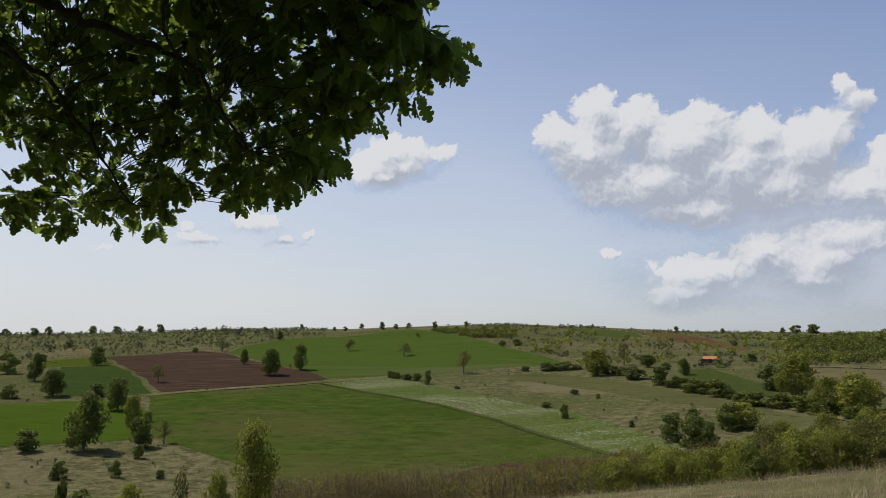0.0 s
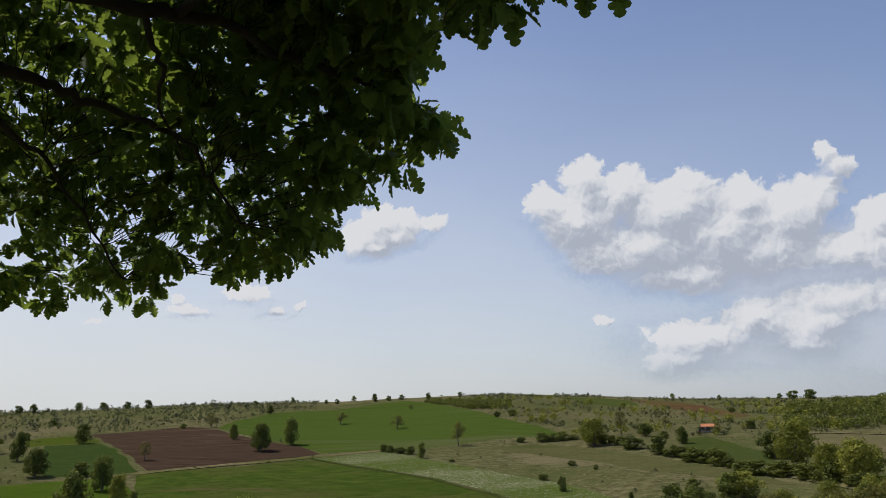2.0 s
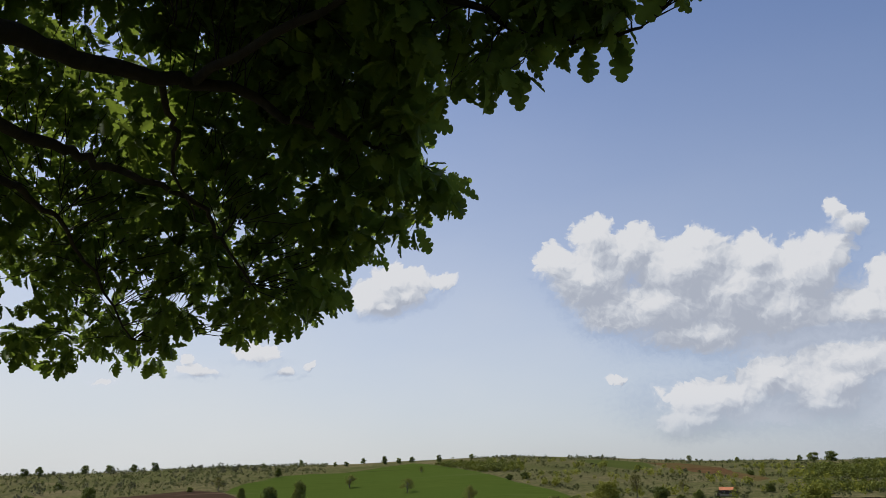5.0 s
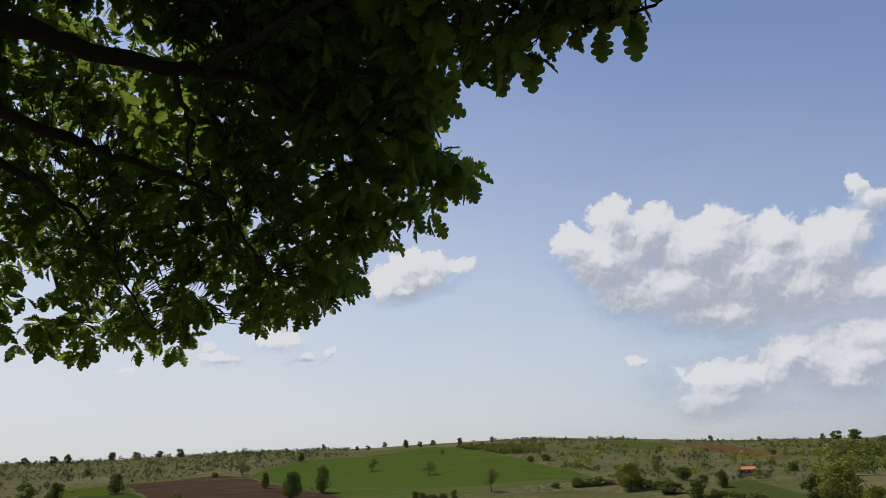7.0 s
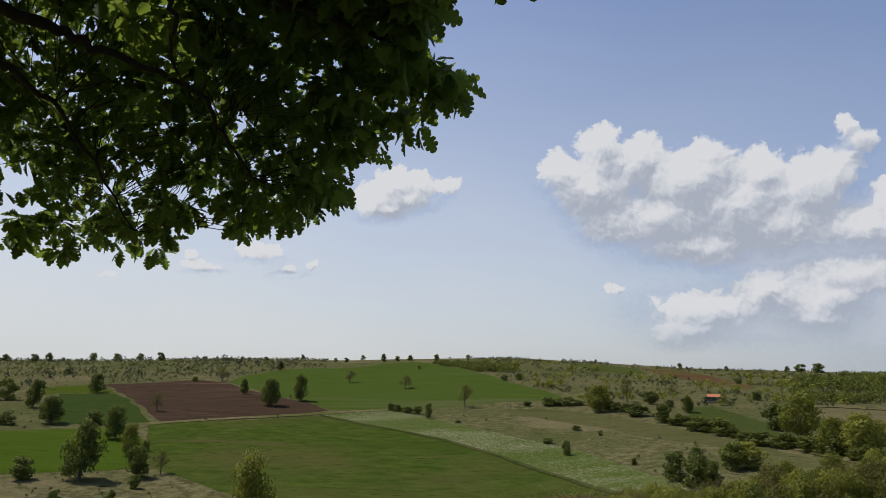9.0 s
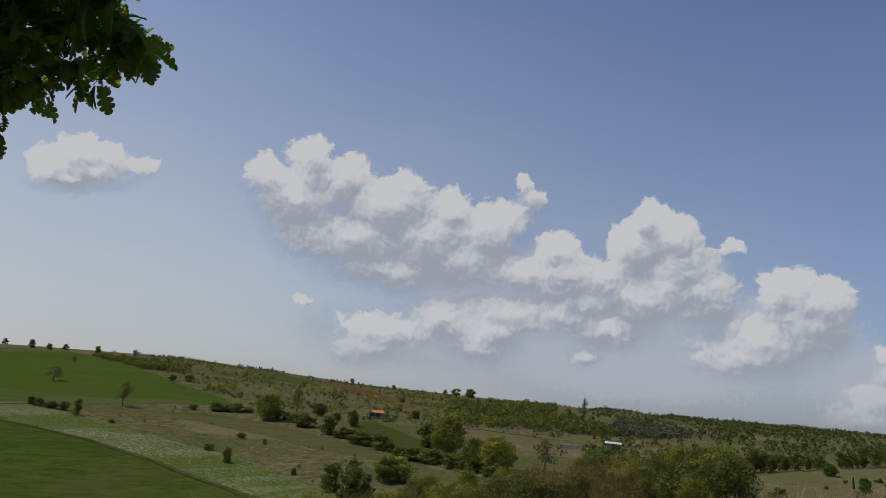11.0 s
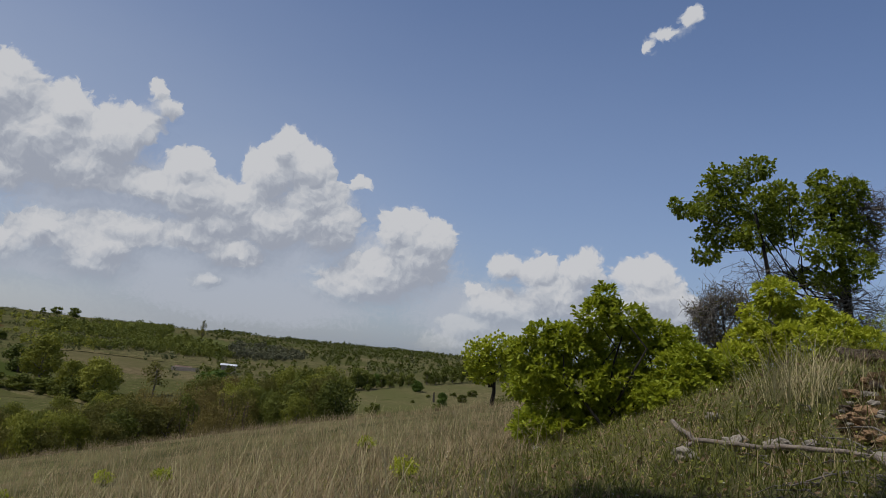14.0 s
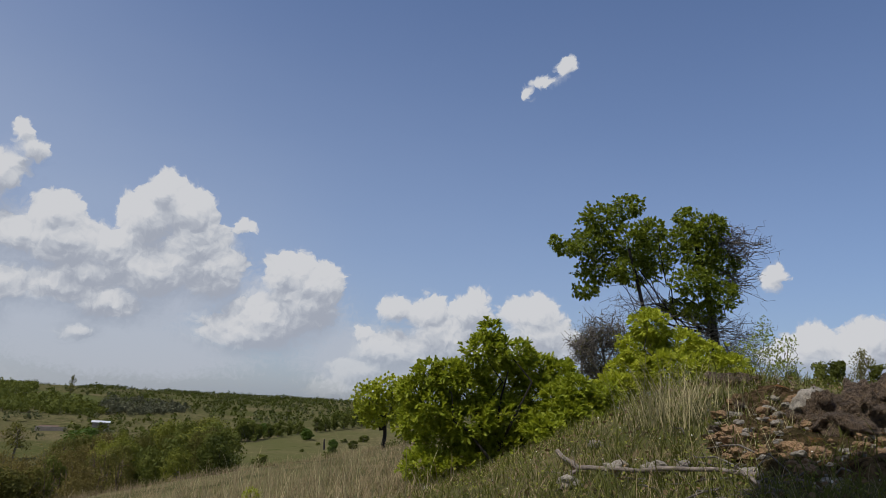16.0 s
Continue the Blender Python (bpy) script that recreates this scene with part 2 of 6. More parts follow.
def tube_data(points, radii, sides=6):
    """A tapered tube along points; returns vertices and quads."""
    pts = [Vector(p) for p in points]
    vs, fs = [], []
    for i, p in enumerate(pts):
        d = (pts[min(i + 1, len(pts) - 1)] - pts[max(i - 1, 0)]).normalized()
        side = d.cross(Vector((0.3, 0.2, 1)) if abs(d.z) < 0.9 else Vector((1, 0, 0))).normalized()
        up = side.cross(d)
        for k in range(sides):
            a = 2 * math.pi * k / sides
            vs.append(p + (side * math.cos(a) + up * math.sin(a)) * radii[i])
    for i in range(len(pts) - 1):
        for k in range(sides):
            a, b = i * sides + k, i * sides + (k + 1) % sides
            fs.append((a, b, b + sides, a + sides))
    return vs, fs


def tubes(list_of):
    """Several tubes joined: list of (points, radii, sides)."""
    vs, fs = [], []
    for pts, rad, sides in list_of:
        v, f = tube_data(pts, rad, sides)
        o = len(vs)
        vs += v
        fs += [tuple(i + o for i in q) for q in f]
    return vs, fs


def wander(rng, a, b, bend, n=6):
    """A crooked line from a to b."""
    a, b = np.asarray(a, float), np.asarray(b, float)
    size = np.linalg.norm(b - a)
    mid = [(a + (b - a) * i / n + (rng.normal(0, bend * size, 3) if 0 < i < n else 0)) for i in range(n + 1)]
    return [tuple(p) for p in mid]


def turned(rng, n, up=0.0):
    """n random turns as 3x3 matrices; up > 0 leans the local z axis upwards."""
    z = rng.normal(0, 1, (n, 3))
    z[:, 2] = z[:, 2] * (1 - up * 0.5) + up * 1.5
    z /= np.linalg.norm(z, axis=1)[:, None]
    h = rng.normal(0, 1, (n, 3))
    x = np.cross(h, z)
    x /= np.linalg.norm(x, axis=1)[:, None]
    return np.stack([x, np.cross(z, x), z], axis=2)


def facing(rng, d, jitter=0.42):
    """Turns that set a clump's flat side outwards along d, each a little askew."""
    y = d + rng.normal(0, jitter, d.shape)
    y /= np.linalg.norm(y, axis=1)[:, None]
    x = np.cross(y, rng.normal(0, 1, d.shape))
    x /= np.linalg.norm(x, axis=1)[:, None]
    return np.stack([x, y, np.cross(x, y)], axis=2)


def poses(turns, places, sizes):
    m = np.zeros((len(places), 4, 4))
    m[:, :3, :3] = turns * np.asarray(sizes)[:, None, None]
    m[:, :3, 3] = places
    m[:, 3, 3] = 1
    return m


# ---- the land ----
AZ = (-180, -95, -70, -30, -11, 5, 22, 30, 50, 66, 78, 180)
VALLEY_R = (90, 90, 90, 90, 85, 85, 80, 80, 90, 100, 100, 90)
VALLEY_Z = (-9, -11, -13, -14.5, -15, -15, -12, -10, -6, -4, -3, -3)
RIDGE_R = (420, 420, 420, 420, 400, 380, 420, 480, 650, 700, 700, 420)
RIDGE_EL = (0.8, 0.8, 0.8, 0.75, 1.2, 1.58, 0.95, 0.82, 0.82, 0.85, 0.85, 0.8)
VALLEY_W = (0, 0.3, 1, 1, 1, 1, 1, 1, 1, 1, 0, 0)
EYE = 0.9


def lerp_table(table, a):
    for i in range(len(AZ) - 1):
        if a <= AZ[i + 1]:
            u = (a - AZ[i]) / (AZ[i + 1] - AZ[i])
            return table[i] + (table[i + 1] - table[i]) * u * u * (3 - 2 * u)
    return table[-1]


def smooth(a, b, x):
    u = min(1.0, max(0.0, (x - a) / (b - a)))
    return u * u * (3 - 2 * u)


def near_height(x, y):
    r = math.hypot(x, y) + 1e-6
    k = 20 * math.tanh(r / 20) / r
    mound = 0.54 * math.exp(-(x - 6.3) ** 2 / 4.0 - (y - 0.8) ** 2 / 2.6)
    return (0.131 * x - 0.213 * y) * k + mound


def height(x, y):
    r = math.hypot(x, y)
    a = math.degrees(math.atan2(x, y))
    near = near_height(x, y)
    if r < 16:
        return near
    rv, zv, rr = lerp_table(VALLEY_R, a), lerp_table(VALLEY_Z, a), lerp_table(RIDGE_R, a)
    zr = EYE + rr * math.tan(math.radians(lerp_table(RIDGE_EL, a)))
    u = (r - rv) / (rr - rv)
    if u <= 0:
        far = zv
    elif u <= 1:
        far = zv + (zr - zv) * (u + 0.12 * math.sin(math.pi * u) * u) * smooth(-0.12, 0.12, u)
    else:
        far = zr - 0.022 * (r - rr) * smooth(0, 60, r - rr)
    far += 0.35 * (math.sin(x * 0.045 + 1.3) * math.cos(y * 0.052) + 0.5 * math.sin(x * 0.11 + y * 0.09)) * smooth(60, 140, r) * (1 - 0.7*smooth(300, 420, r))
    w = smooth(16, rv * 0.8, r) * lerp_table(VALLEY_W, a)
    return near * (1 - w) + far * w

def land_sheet():
    """One sheet of ground out to the horizon, finer towards the middle."""
    radii = [0.0] + list(np.geomspace(0.6, 3200, 230))
    angs = np.radians(np.concatenate([np.arange(-180, -60, 4), np.arange(-60, 100, 1.0), np.arange(100, 180, 4)]))
    na = len(angs)
    verts, faces = [(0, 0, height(0, 0))], []
    for r in radii[1:]:
        for a in angs:
            x, y = r * math.sin(a), r * math.cos(a)
            z = height(x, y)
            if r < 40:
                z += 0.05 * noise.noise((x * 0.9, y * 0.9, 0)) + 0.025 * noise.noise((x * 3, y * 3, 4))
            verts.append((x, y, z))
    for k in range(na):
        faces.append((0, 1 + (k + 1) % na, 1 + k))
    for i in range(len(radii) - 2):
        for k in range(na):
            a, b = 1 + i * na + k, 1 + i * na + (k + 1) % na
            faces.append((a, b, b + na, a + na))
    return mesh_object("ground", verts, faces, M_GROUND, None, True)


ground = tagged(land_sheet(), "rolling dry grassland with scrub, falling into a valley and rising to a ridge", "ground", kind="structure")
FIELDS = {
    "ploughed_field": ((-103, 225), (-89, 240), (-82, 245), (-69, 235), (-57, 214), (-43, 196), (-34, 187), (-27, 175), (-44, 162), (-56, 153), (-58, 153), (-82, 192)),
    "dark_green_field": ((-103, 198), (-89, 199), (-80, 187), (-59, 151), (-69, 149), (-77, 149)),
    "pale_green_strip": ((-115, 211), (-105, 221), (-94, 209), (-89, 201), (-103, 199), (-106, 196)),
    "bright_green_field": ((-84, 134), (-74, 142), (-63, 148), (-54, 135), (-44, 112), (-48, 108), (-54, 105), (-63, 100)),
    "main_green_field": ((-59, 149), (-42, 157), (-28, 168), (-15, 154), (-1, 137), (9, 121), (17, 106), (22, 93), (14, 96), (5, 95), (-10, 89), (-17, 88), (-29, 98), (-37, 105), (-44, 112)),
    "hill_green_field": ((-69, 236), (-70, 263), (-63, 287), (-43, 303), (-26, 330), (-16, 352), (-6, 329), (12, 267), (21, 231), (29, 212), (32, 192), (24, 190), (10, 188), (1, 182), (-9, 177), (-27, 176), (-35, 189), (-43, 198), (-58, 219)),
    "flower_field": ((-28, 169), (-19, 173), (-11, 177), (-3, 162), (5, 149), (15, 135), (23, 121), (26, 110), (30, 95), (30, 86), (26, 88), (22, 94), (17, 107), (9, 122), (-1, 138), (-15, 155)),
    "upper_meadow": ((2, 174), (23, 179), (35, 167), (46, 143), (51, 122), (51, 105), (45, 115), (39, 129), (31, 149), (22, 162), (13, 175)),
    "brown_strip": ((-1, 89), (7, 96), (16, 98), (21, 92), (19, 85), (7, 86)),
    "pale_strip": ((195, 296), (198, 281), (195, 255), (170, 217), (162, 211), (166, 235), (176, 262)),
    "lower_green_field": ((56, 176), (64, 178), (64, 163), (63, 143), (59, 131), (56, 135), (54, 145), (52, 157)),
    "red_fallow_field": ((87, 336), (106, 347), (107, 298), (100, 237), (94, 232), (92, 256), (86, 288)),
    "ridge_green_field": ((57, 342), (76, 355), (86, 334), (81, 294), (68, 277), (58, 293)),
    "tan_meadow": ((81, 174), (90, 169), (97, 161), (101, 154), (82, 126), (78, 136), (78, 154)),
    "valley_meadow": ((87, 82), (109, 92), (134, 99), (151, 98), (153, 91), (117, 69), (88, 62), (73, 61), (69, 65)),
}
FIELD_OAKS = ((-94.3, 201.0, 5.5, 5.0), (-93.6, 169.4, 6.8, 4.5), (-78.3, 148.3, 5.7, 5.5), (-58.6, 133.7, 6.4, 5.0), (-54.8, 202.8, 4.4, 2.8), (-42.2, 180.0, 6.9, 5.7), (-36.8, 190.3, 7.1, 5.0), (-42.3, 104.2, 4.5, 4.0), (53.8, 165.0, 3.9, 3.8), (51.1, 184.5, 3.3, 4.5), (-63.4, 284.9, 3.6, 3.4), (-48.6, 101.2, 8.4, 6.5),)
FIELD_BUSHES = ((-107.6, 182.7, 5.6, 4.9), (-69.7, 148.8, 2.8, 4.1), (-48.8, 123.1, 1.9, 1.5), (-55.6, 99.6, 3.0, 3.7), (-84.4, 144.2, 2.7, 3.6), (-39.8, 97.8, 1.8, 1.7), (-43.7, 85.5, 2.0, 2.1), (-39.9, 90.8, 0.6, 1.7), (-33.0, 87.6, 1.0, 1.2), (-81.1, 240.4, 1.6, 2.6), (-12.6, 175.6, 1.8, 2.1), (-10.9, 173.4, 1.8, 2.4), (-8.6, 171.2, 1.5, 3.2), (-6.0, 169.8, 1.8, 2.6), (-3.4, 162.9, 3.3, 2.0), (19.6, 119.7, 2.5, 1.5), (18.1, 130.2, 1.1, 1.9), (25.9, 145.3, 1.0, 2.0), (28.8, 137.7, 1.0, 1.0), (2.9, 155.6, 0.6, 1.6), (27.6, 108.9, 1.0, 1.0), (37.0, 110.4, 1.5, 2.5),)
FIELD_BUSHES_B = ((29.7, 96.6, 3.7, 3.5), (30.9, 91.7, 3.9, 4.4), (32.2, 90.9, 3.2, 3.3), (38.3, 99.8, 3.8, 3.3), (61.5, 137.5, 4.9, 5.2), (42.4, 162.5, 2.7, 6.0), (44.8, 152.7, 3.8, 4.5), (20.4, 182.7, 1.3, 2.6), (25.3, 182.4, 2.3, 4.0), (28.0, 181.7, 1.9, 3.1), (30.4, 182.0, 2.2, 3.6), (33.2, 182.3, 1.3, 3.2), (35.9, 181.6, 1.7, 2.9), (19.4, 237.5, 1.9, 2.6), (24.1, 239.2, 2.2, 3.0), (17.8, 268.9, 2.7, 2.5), (38.9, 198.0, 2.5, 3.1), (53.6, 176.7, 1.9, 2.3), (79.8, 190.5, 2.2, 2.9), (101.0, 254.4, 1.7, 2.6), (-129.6, 253.6, 2.2, 3.1), (-114.8, 210.9, 2.2, 3.0), (69.8, 278.0, 1.8, 2.2),)
HEDGE_BUSHES = ((46.1, 148.0, 2.2, 3.4), (47.6, 145.7, 2.1, 3.6), (47.5, 140.3, 2.5, 4.1), (48.9, 138.2, 2.3, 3.9), (49.9, 134.1, 3.1, 4.7), (50.8, 131.0, 1.7, 2.8), (50.4, 125.3, 1.9, 3.2), (51.4, 121.5, 2.3, 4.7), (52.4, 118.5, 2.0, 3.6), (53.7, 116.5, 2.4, 4.2), (53.7, 110.9, 2.4, 5.0), (54.0, 106.9, 2.3, 3.9), (53.9, 102.7, 3.0, 4.2), (52.6, 92.9, 2.2, 3.3), (53.7, 91.7, 2.0, 3.3), (53.4, 97.4, 1.6, 2.9), (40.1, 174.0, 1.7, 3.3), (37.6, 172.9, 2.2, 3.6), (41.6, 169.4, 1.9, 3.5),)
PALE_TREES = ((-64.0, 166.0, 4.1, 3.3), (-72.1, 240.4, 4.5, 4.7), (-31.1, 241.1, 4.2, 4.9), (-11.6, 218.9, 4.1, 4.8), (5.0, 182.2, 5.8, 4.8), (46.6, 189.3, 6.2, 3.9), (178.9, 250.4, 5.3, 3.3), (67.1, 103.7, 5.5, 5.2), (68.1, 181.0, 3.0, 3.0), (-39.9, 106.9, 3.4, 2.9), (60.9, 197.9, 3.5, 2.9), (-9.6, 282.3, 2.6, 2.2),)
LIGHT_OAKS = ((-49.5, 118.9, 5.5, 3.4), (35.8, 170.8, 6.6, 6.8), (40.6, 100.8, 3.7, 5.4), (60.7, 127.2, 8.0, 7.0), (54.1, 104.5, 5.6, 4.0), (55.3, 98.8, 6.2, 5.8), (56.3, 106.6, 4.9, 3.8), (59.8, 105.6, 5.1, 6.2), (67.1, 138.6, 5.7, 6.0), (41.1, 109.3, 1.5, 2.7),)
DARK_TREES = ((67.8, 90.6, 5.1, 6.5), (108.6, 84.4, 2.3, 2.8), (108.5, 94.8, 2.5, 2.5), (89.1, 64.3, 2.2, 1.7),)
MEADOW_ROW = ((97.3, 90.1, 2.9, 2.5), (99.7, 90.2, 2.5, 2.3), (102.4, 90.4, 2.8, 2.5), (105.9, 90.9, 2.6, 2.4), (109.5, 91.8, 3.3, 2.9), (113.8, 93.1, 3.0, 2.5), (119.2, 95.0, 2.8, 2.8), (130.5, 99.0, 3.3, 3.1), (134.6, 99.8, 3.1, 2.9), (138.8, 100.4, 4.0, 3.2), (142.9, 100.9, 3.8, 3.3), (147.0, 101.2, 4.4, 3.6), (151.4, 101.7, 3.4, 3.4), (98.2, 90.1, 4.1, 3.1), (101.1, 90.3, 3.6, 2.9),)
MEADOW_BUSHES = ((82.5, 76.2, 1.0, 0.9), (67.2, 58.4, 1.8, 2.5), (82.3, 60.3, 1.0, 1.9), (99.7, 68.2, 1.5, 2.1), (111.7, 74.2, 1.5, 2.1), (89.5, 70.2, 0.6, 0.9), (102.7, 77.3, 0.6, 1.0), (109.6, 76.9, 0.8, 1.5), (44.5, 39.0, 2.0, 3.0), (47.0, 39.2, 2.2, 3.2), (49.6, 39.4, 2.0, 3.2), (52.5, 39.6, 1.7, 3.0), (55.0, 39.0, 1.2, 2.2),)
RIDGE_TREES = ((-199, 333, 2.8, 4.8), (-192, 344, 3.2, 5.5), (-187, 347, 3.8, 5.5), (-175, 366, 3.6, 6.3), (-165, 370, 3.2, 6.9), (-154, 373, 3.2, 5.0), (-141, 365, 3.8, 5.5), (-87, 359, 2.1, 4.0), (-75, 388, 2.5, 3.1), (-54, 364, 1.8, 2.9), (-48, 360, 2.0, 3.4), (-43, 388, 2.5, 3.6), (-30, 361, 3.5, 4.5), (-23, 360, 2.3, 3.9), (-17, 365, 2.3, 4.0), (-4, 349, 2.8, 3.8), (11, 350, 2.2, 3.3), (123, 386, 2.3, 3.8), (135, 354, 2.1, 3.5), (168, 362, 2.6, 3.7), (181, 376, 3.7, 8.4), (190, 376, 4.4, 9.8),)
FORE_SHRUBS = (("bush", -16.2, 34.4, 2.7, 2.8), ("light", -15.3, 36.9, 3.1, 2.2), ("pale", -13.2, 37.8, 3.8, 1.4), ("light", -12.1, 40.2, 4.0, 2.0), ("bush", -17.2, 31.6, 2.3, 2.2), ("hedge", -27.2, 53.5, 5.4, 1.6), ("bush", -38.0, 87.1, 2.2, 1.5),)

def field(name, outline):
    """A crop field lying on the ground, its edges uneven."""
    bm = bmesh.new()
    ring = []
    for (ax, ay), (bx, by) in zip(outline, outline[1:] + outline[:1]):
        steps = max(2, int(math.hypot(bx - ax, by - ay) / 4))
        for i in range(steps):
            u = i / steps
            x, y = ax + (bx - ax) * u, ay + (by - ay) * u
            ring.append(bm.verts.new((x + 0.9 * noise.noise((x * 0.12, y * 0.12, 1)), y + 0.9 * noise.noise((x * 0.12, y * 0.12, 7)), 0)))
    face = bm.faces.new(ring)
    bmesh.ops.triangulate(bm, faces=[face])
    for _ in range(6):
        long = [e for e in bm.edges if e.calc_length() > 6]
        if not long:
            break
        bmesh.ops.subdivide_edges(bm, edges=long, cuts=1)
        bmesh.ops.triangulate(bm, faces=[f for f in bm.faces if len(f.verts) > 3])
    rim = {v for e in bm.edges if e.is_boundary for v in e.verts}
    for v in bm.verts:
        v.co.z = height(v.co.x, v.co.y) + (0.03 if v in rim else 0.08)
    bmesh.ops.recalc_face_normals(bm, faces=bm.faces)
    if sum(f.normal.z for f in bm.faces) < 0:
        bmesh.ops.reverse_faces(bm, faces=bm.faces)
    me = bpy.data.meshes.new(name)
    bm.to_mesh(me)
    bm.free()
    me.materials.append(FIELD_MATS[name])
    return new(name, me)


FIELD_LABELS = {
    "ploughed_field": "bare reddish-brown ploughed field with pale streaks", "dark_green_field": "dark green crop field beside the ploughed soil",
    "pale_green_strip": "pale green grass strip above the dark crop", "bright_green_field": "bright green young crop field in the valley",
    "main_green_field": "large olive-green crop field across the valley floor", "hill_green_field": "smooth green field climbing the far hill",
    "flower_field": "green field sprinkled with white flowers", "lower_green_field": "small green plot below the farm hut",
    "red_fallow_field": "reddish fallow soil near the ridge", "ridge_green_field": "green crop strip along the ridge",
    "upper_meadow": "olive-green meadow between two hedges on the slope", "brown_strip": "dark brown turned soil behind the thicket",
    "pale_strip": "pale green open grass strip in the hillside wood",
    "tan_meadow": "tan dry meadow on the far slope", "valley_meadow": "bare tan meadow between thickets",
}
for f_name, f_outline in FIELDS.items():
    tagged(field(f_name, f_outline), FIELD_LABELS[f_name], "field", kind="structure")


# ---- clouds: a plain far backdrop ----
CLOUD_WEST = ((-5.8, 13.8, 1.7, 1.5), (-4.4, 15.0, 1.7, 1.6), (-2.5, 15.1, 1.5, 1.2), (-0.1, 15.0, 1.1, 0.8), (-4.8, 13.2, 1.8, 0.9), (-3.3, 14.1, 2.2, 1.0),)
CLOUD_MAIN = ((9.3, 16.1, 2.0, 1.5), (12.2, 18.2, 1.9, 1.6), (11.7, 14.9, 3.1, 2.8), (15.1, 16.7, 2.5, 2.0), (19.0, 15.0, 3.7, 2.8), (20.3, 16.8, 2.0, 1.5), (23.8, 14.9, 2.0, 1.8), (17.0, 12.3, 4.4, 2.1), (22.5, 12.7, 4.2, 2.6), (27.0, 13.9, 2.6, 2.3), (28.9, 14.6, 1.5, 1.5), (19.6, 10.0, 4.2, 1.3), (25.3, 11.2, 4.7, 1.8), (13.5, 11.9, 3.1, 1.8),)
CLOUD_KNOB = ((29.6, 17.6, 0.9, 0.9), (30.7, 16.5, 1.1, 0.8), (29.5, 15.6, 0.6, 0.4),)
CLOUD_SECOND = ((32.7, 12.5, 2.0, 1.7), (33.7, 10.7, 3.3, 2.1), (30.6, 10.9, 2.7, 1.5), (36.7, 11.0, 2.6, 1.9), (38.5, 13.1, 2.1, 2.2), (40.0, 15.1, 1.5, 1.7), (41.5, 14.1, 2.0, 2.0), (42.4, 11.6, 2.6, 2.2), (43.8, 9.7, 2.4, 2.3), (39.6, 9.5, 3.6, 2.2), (45.6, 13.3, 1.2, 0.6),)
CLOUD_THIRD = ((49.0, 10.2, 1.7, 1.9), (50.2, 10.6, 1.5, 1.5), (51.7, 9.4, 2.1, 2.1), (50.7, 7.7, 2.9, 2.0), (48.3, 6.7, 3.4, 2.0), (46.8, 5.5, 4.2, 1.5),)
CLOUD_LOW = ((19.7, 5.2, 4.1, 1.5), (24.1, 6.6, 2.9, 1.6), (27.6, 5.8, 2.6, 1.7), (18.1, 3.6, 2.5, 1.1), (27.3, 4.7, 2.6, 1.1), (33.7, 7.6, 4.2, 1.1), (37.1, 6.7, 2.9, 1.3), (35.1, 8.4, 3.1, 1.3), (35.1, 4.6, 1.3, 0.6), (29.3, 7.5, 4.4, 1.5), (13.2, 7.0, 0.8, 0.5),)
CLOUD_EAST = ((55.9, 6.0, 1.2, 0.7), (58.0, 8.2, 1.4, 1.2), (60.8, 8.0, 1.8, 1.5), (63.9, 8.2, 2.0, 1.7), (62.2, 5.9, 2.8, 1.8), (58.2, 4.8, 3.2, 1.6), (55.7, 3.0, 2.7, 1.2), (53.7, 1.6, 2.2, 0.8), (68.8, 7.9, 2.4, 1.8), (69.7, 5.8, 2.7, 2.5), (66.2, 4.4, 3.7, 1.9),)
CLOUD_FAR_EAST = ((86.6, 11.1, 0.8, 1.0), (88.8, 6.3, 2.5, 1.5), (92.6, 6.6, 2.2, 1.6), (91.5, 5.4, 3.2, 1.7), (87.3, 5.4, 2.2, 0.9), (69.1, 26.0, 1.2, 0.42), (71.0, 27.0, 0.85, 0.7), (67.9, 25.4, 0.5, 0.4),)
CLOUD_VEIL = ((28.2, 9.9, 13.3, 4.9), (40.0, 8.7, 10.7, 5.3), (23.2, 5.0, 12.5, 3.1), (33.8, 5.9, 17.8, 3.6), (49.0, 6.9, 8.5, 4.4), (17.3, 12.1, 8.5, 5.0), (38.0, 3.6, 16.0, 3.6), (56.0, 4.0, 9.0, 4.4),)
CLOUD_PUFFS = ((-19.0, 7.9, 1.4, 0.5), (-14.5, 9.7, 2.7, 0.8), (-12.0, 7.9, 1.2, 0.5), (-10.4, 8.6, 0.5, 0.4), (-25.0, 7.1, 1.4, 0.3), (13.0, 7.1, 0.8, 0.4), (-19.6, 8.7, 0.6, 0.4),)


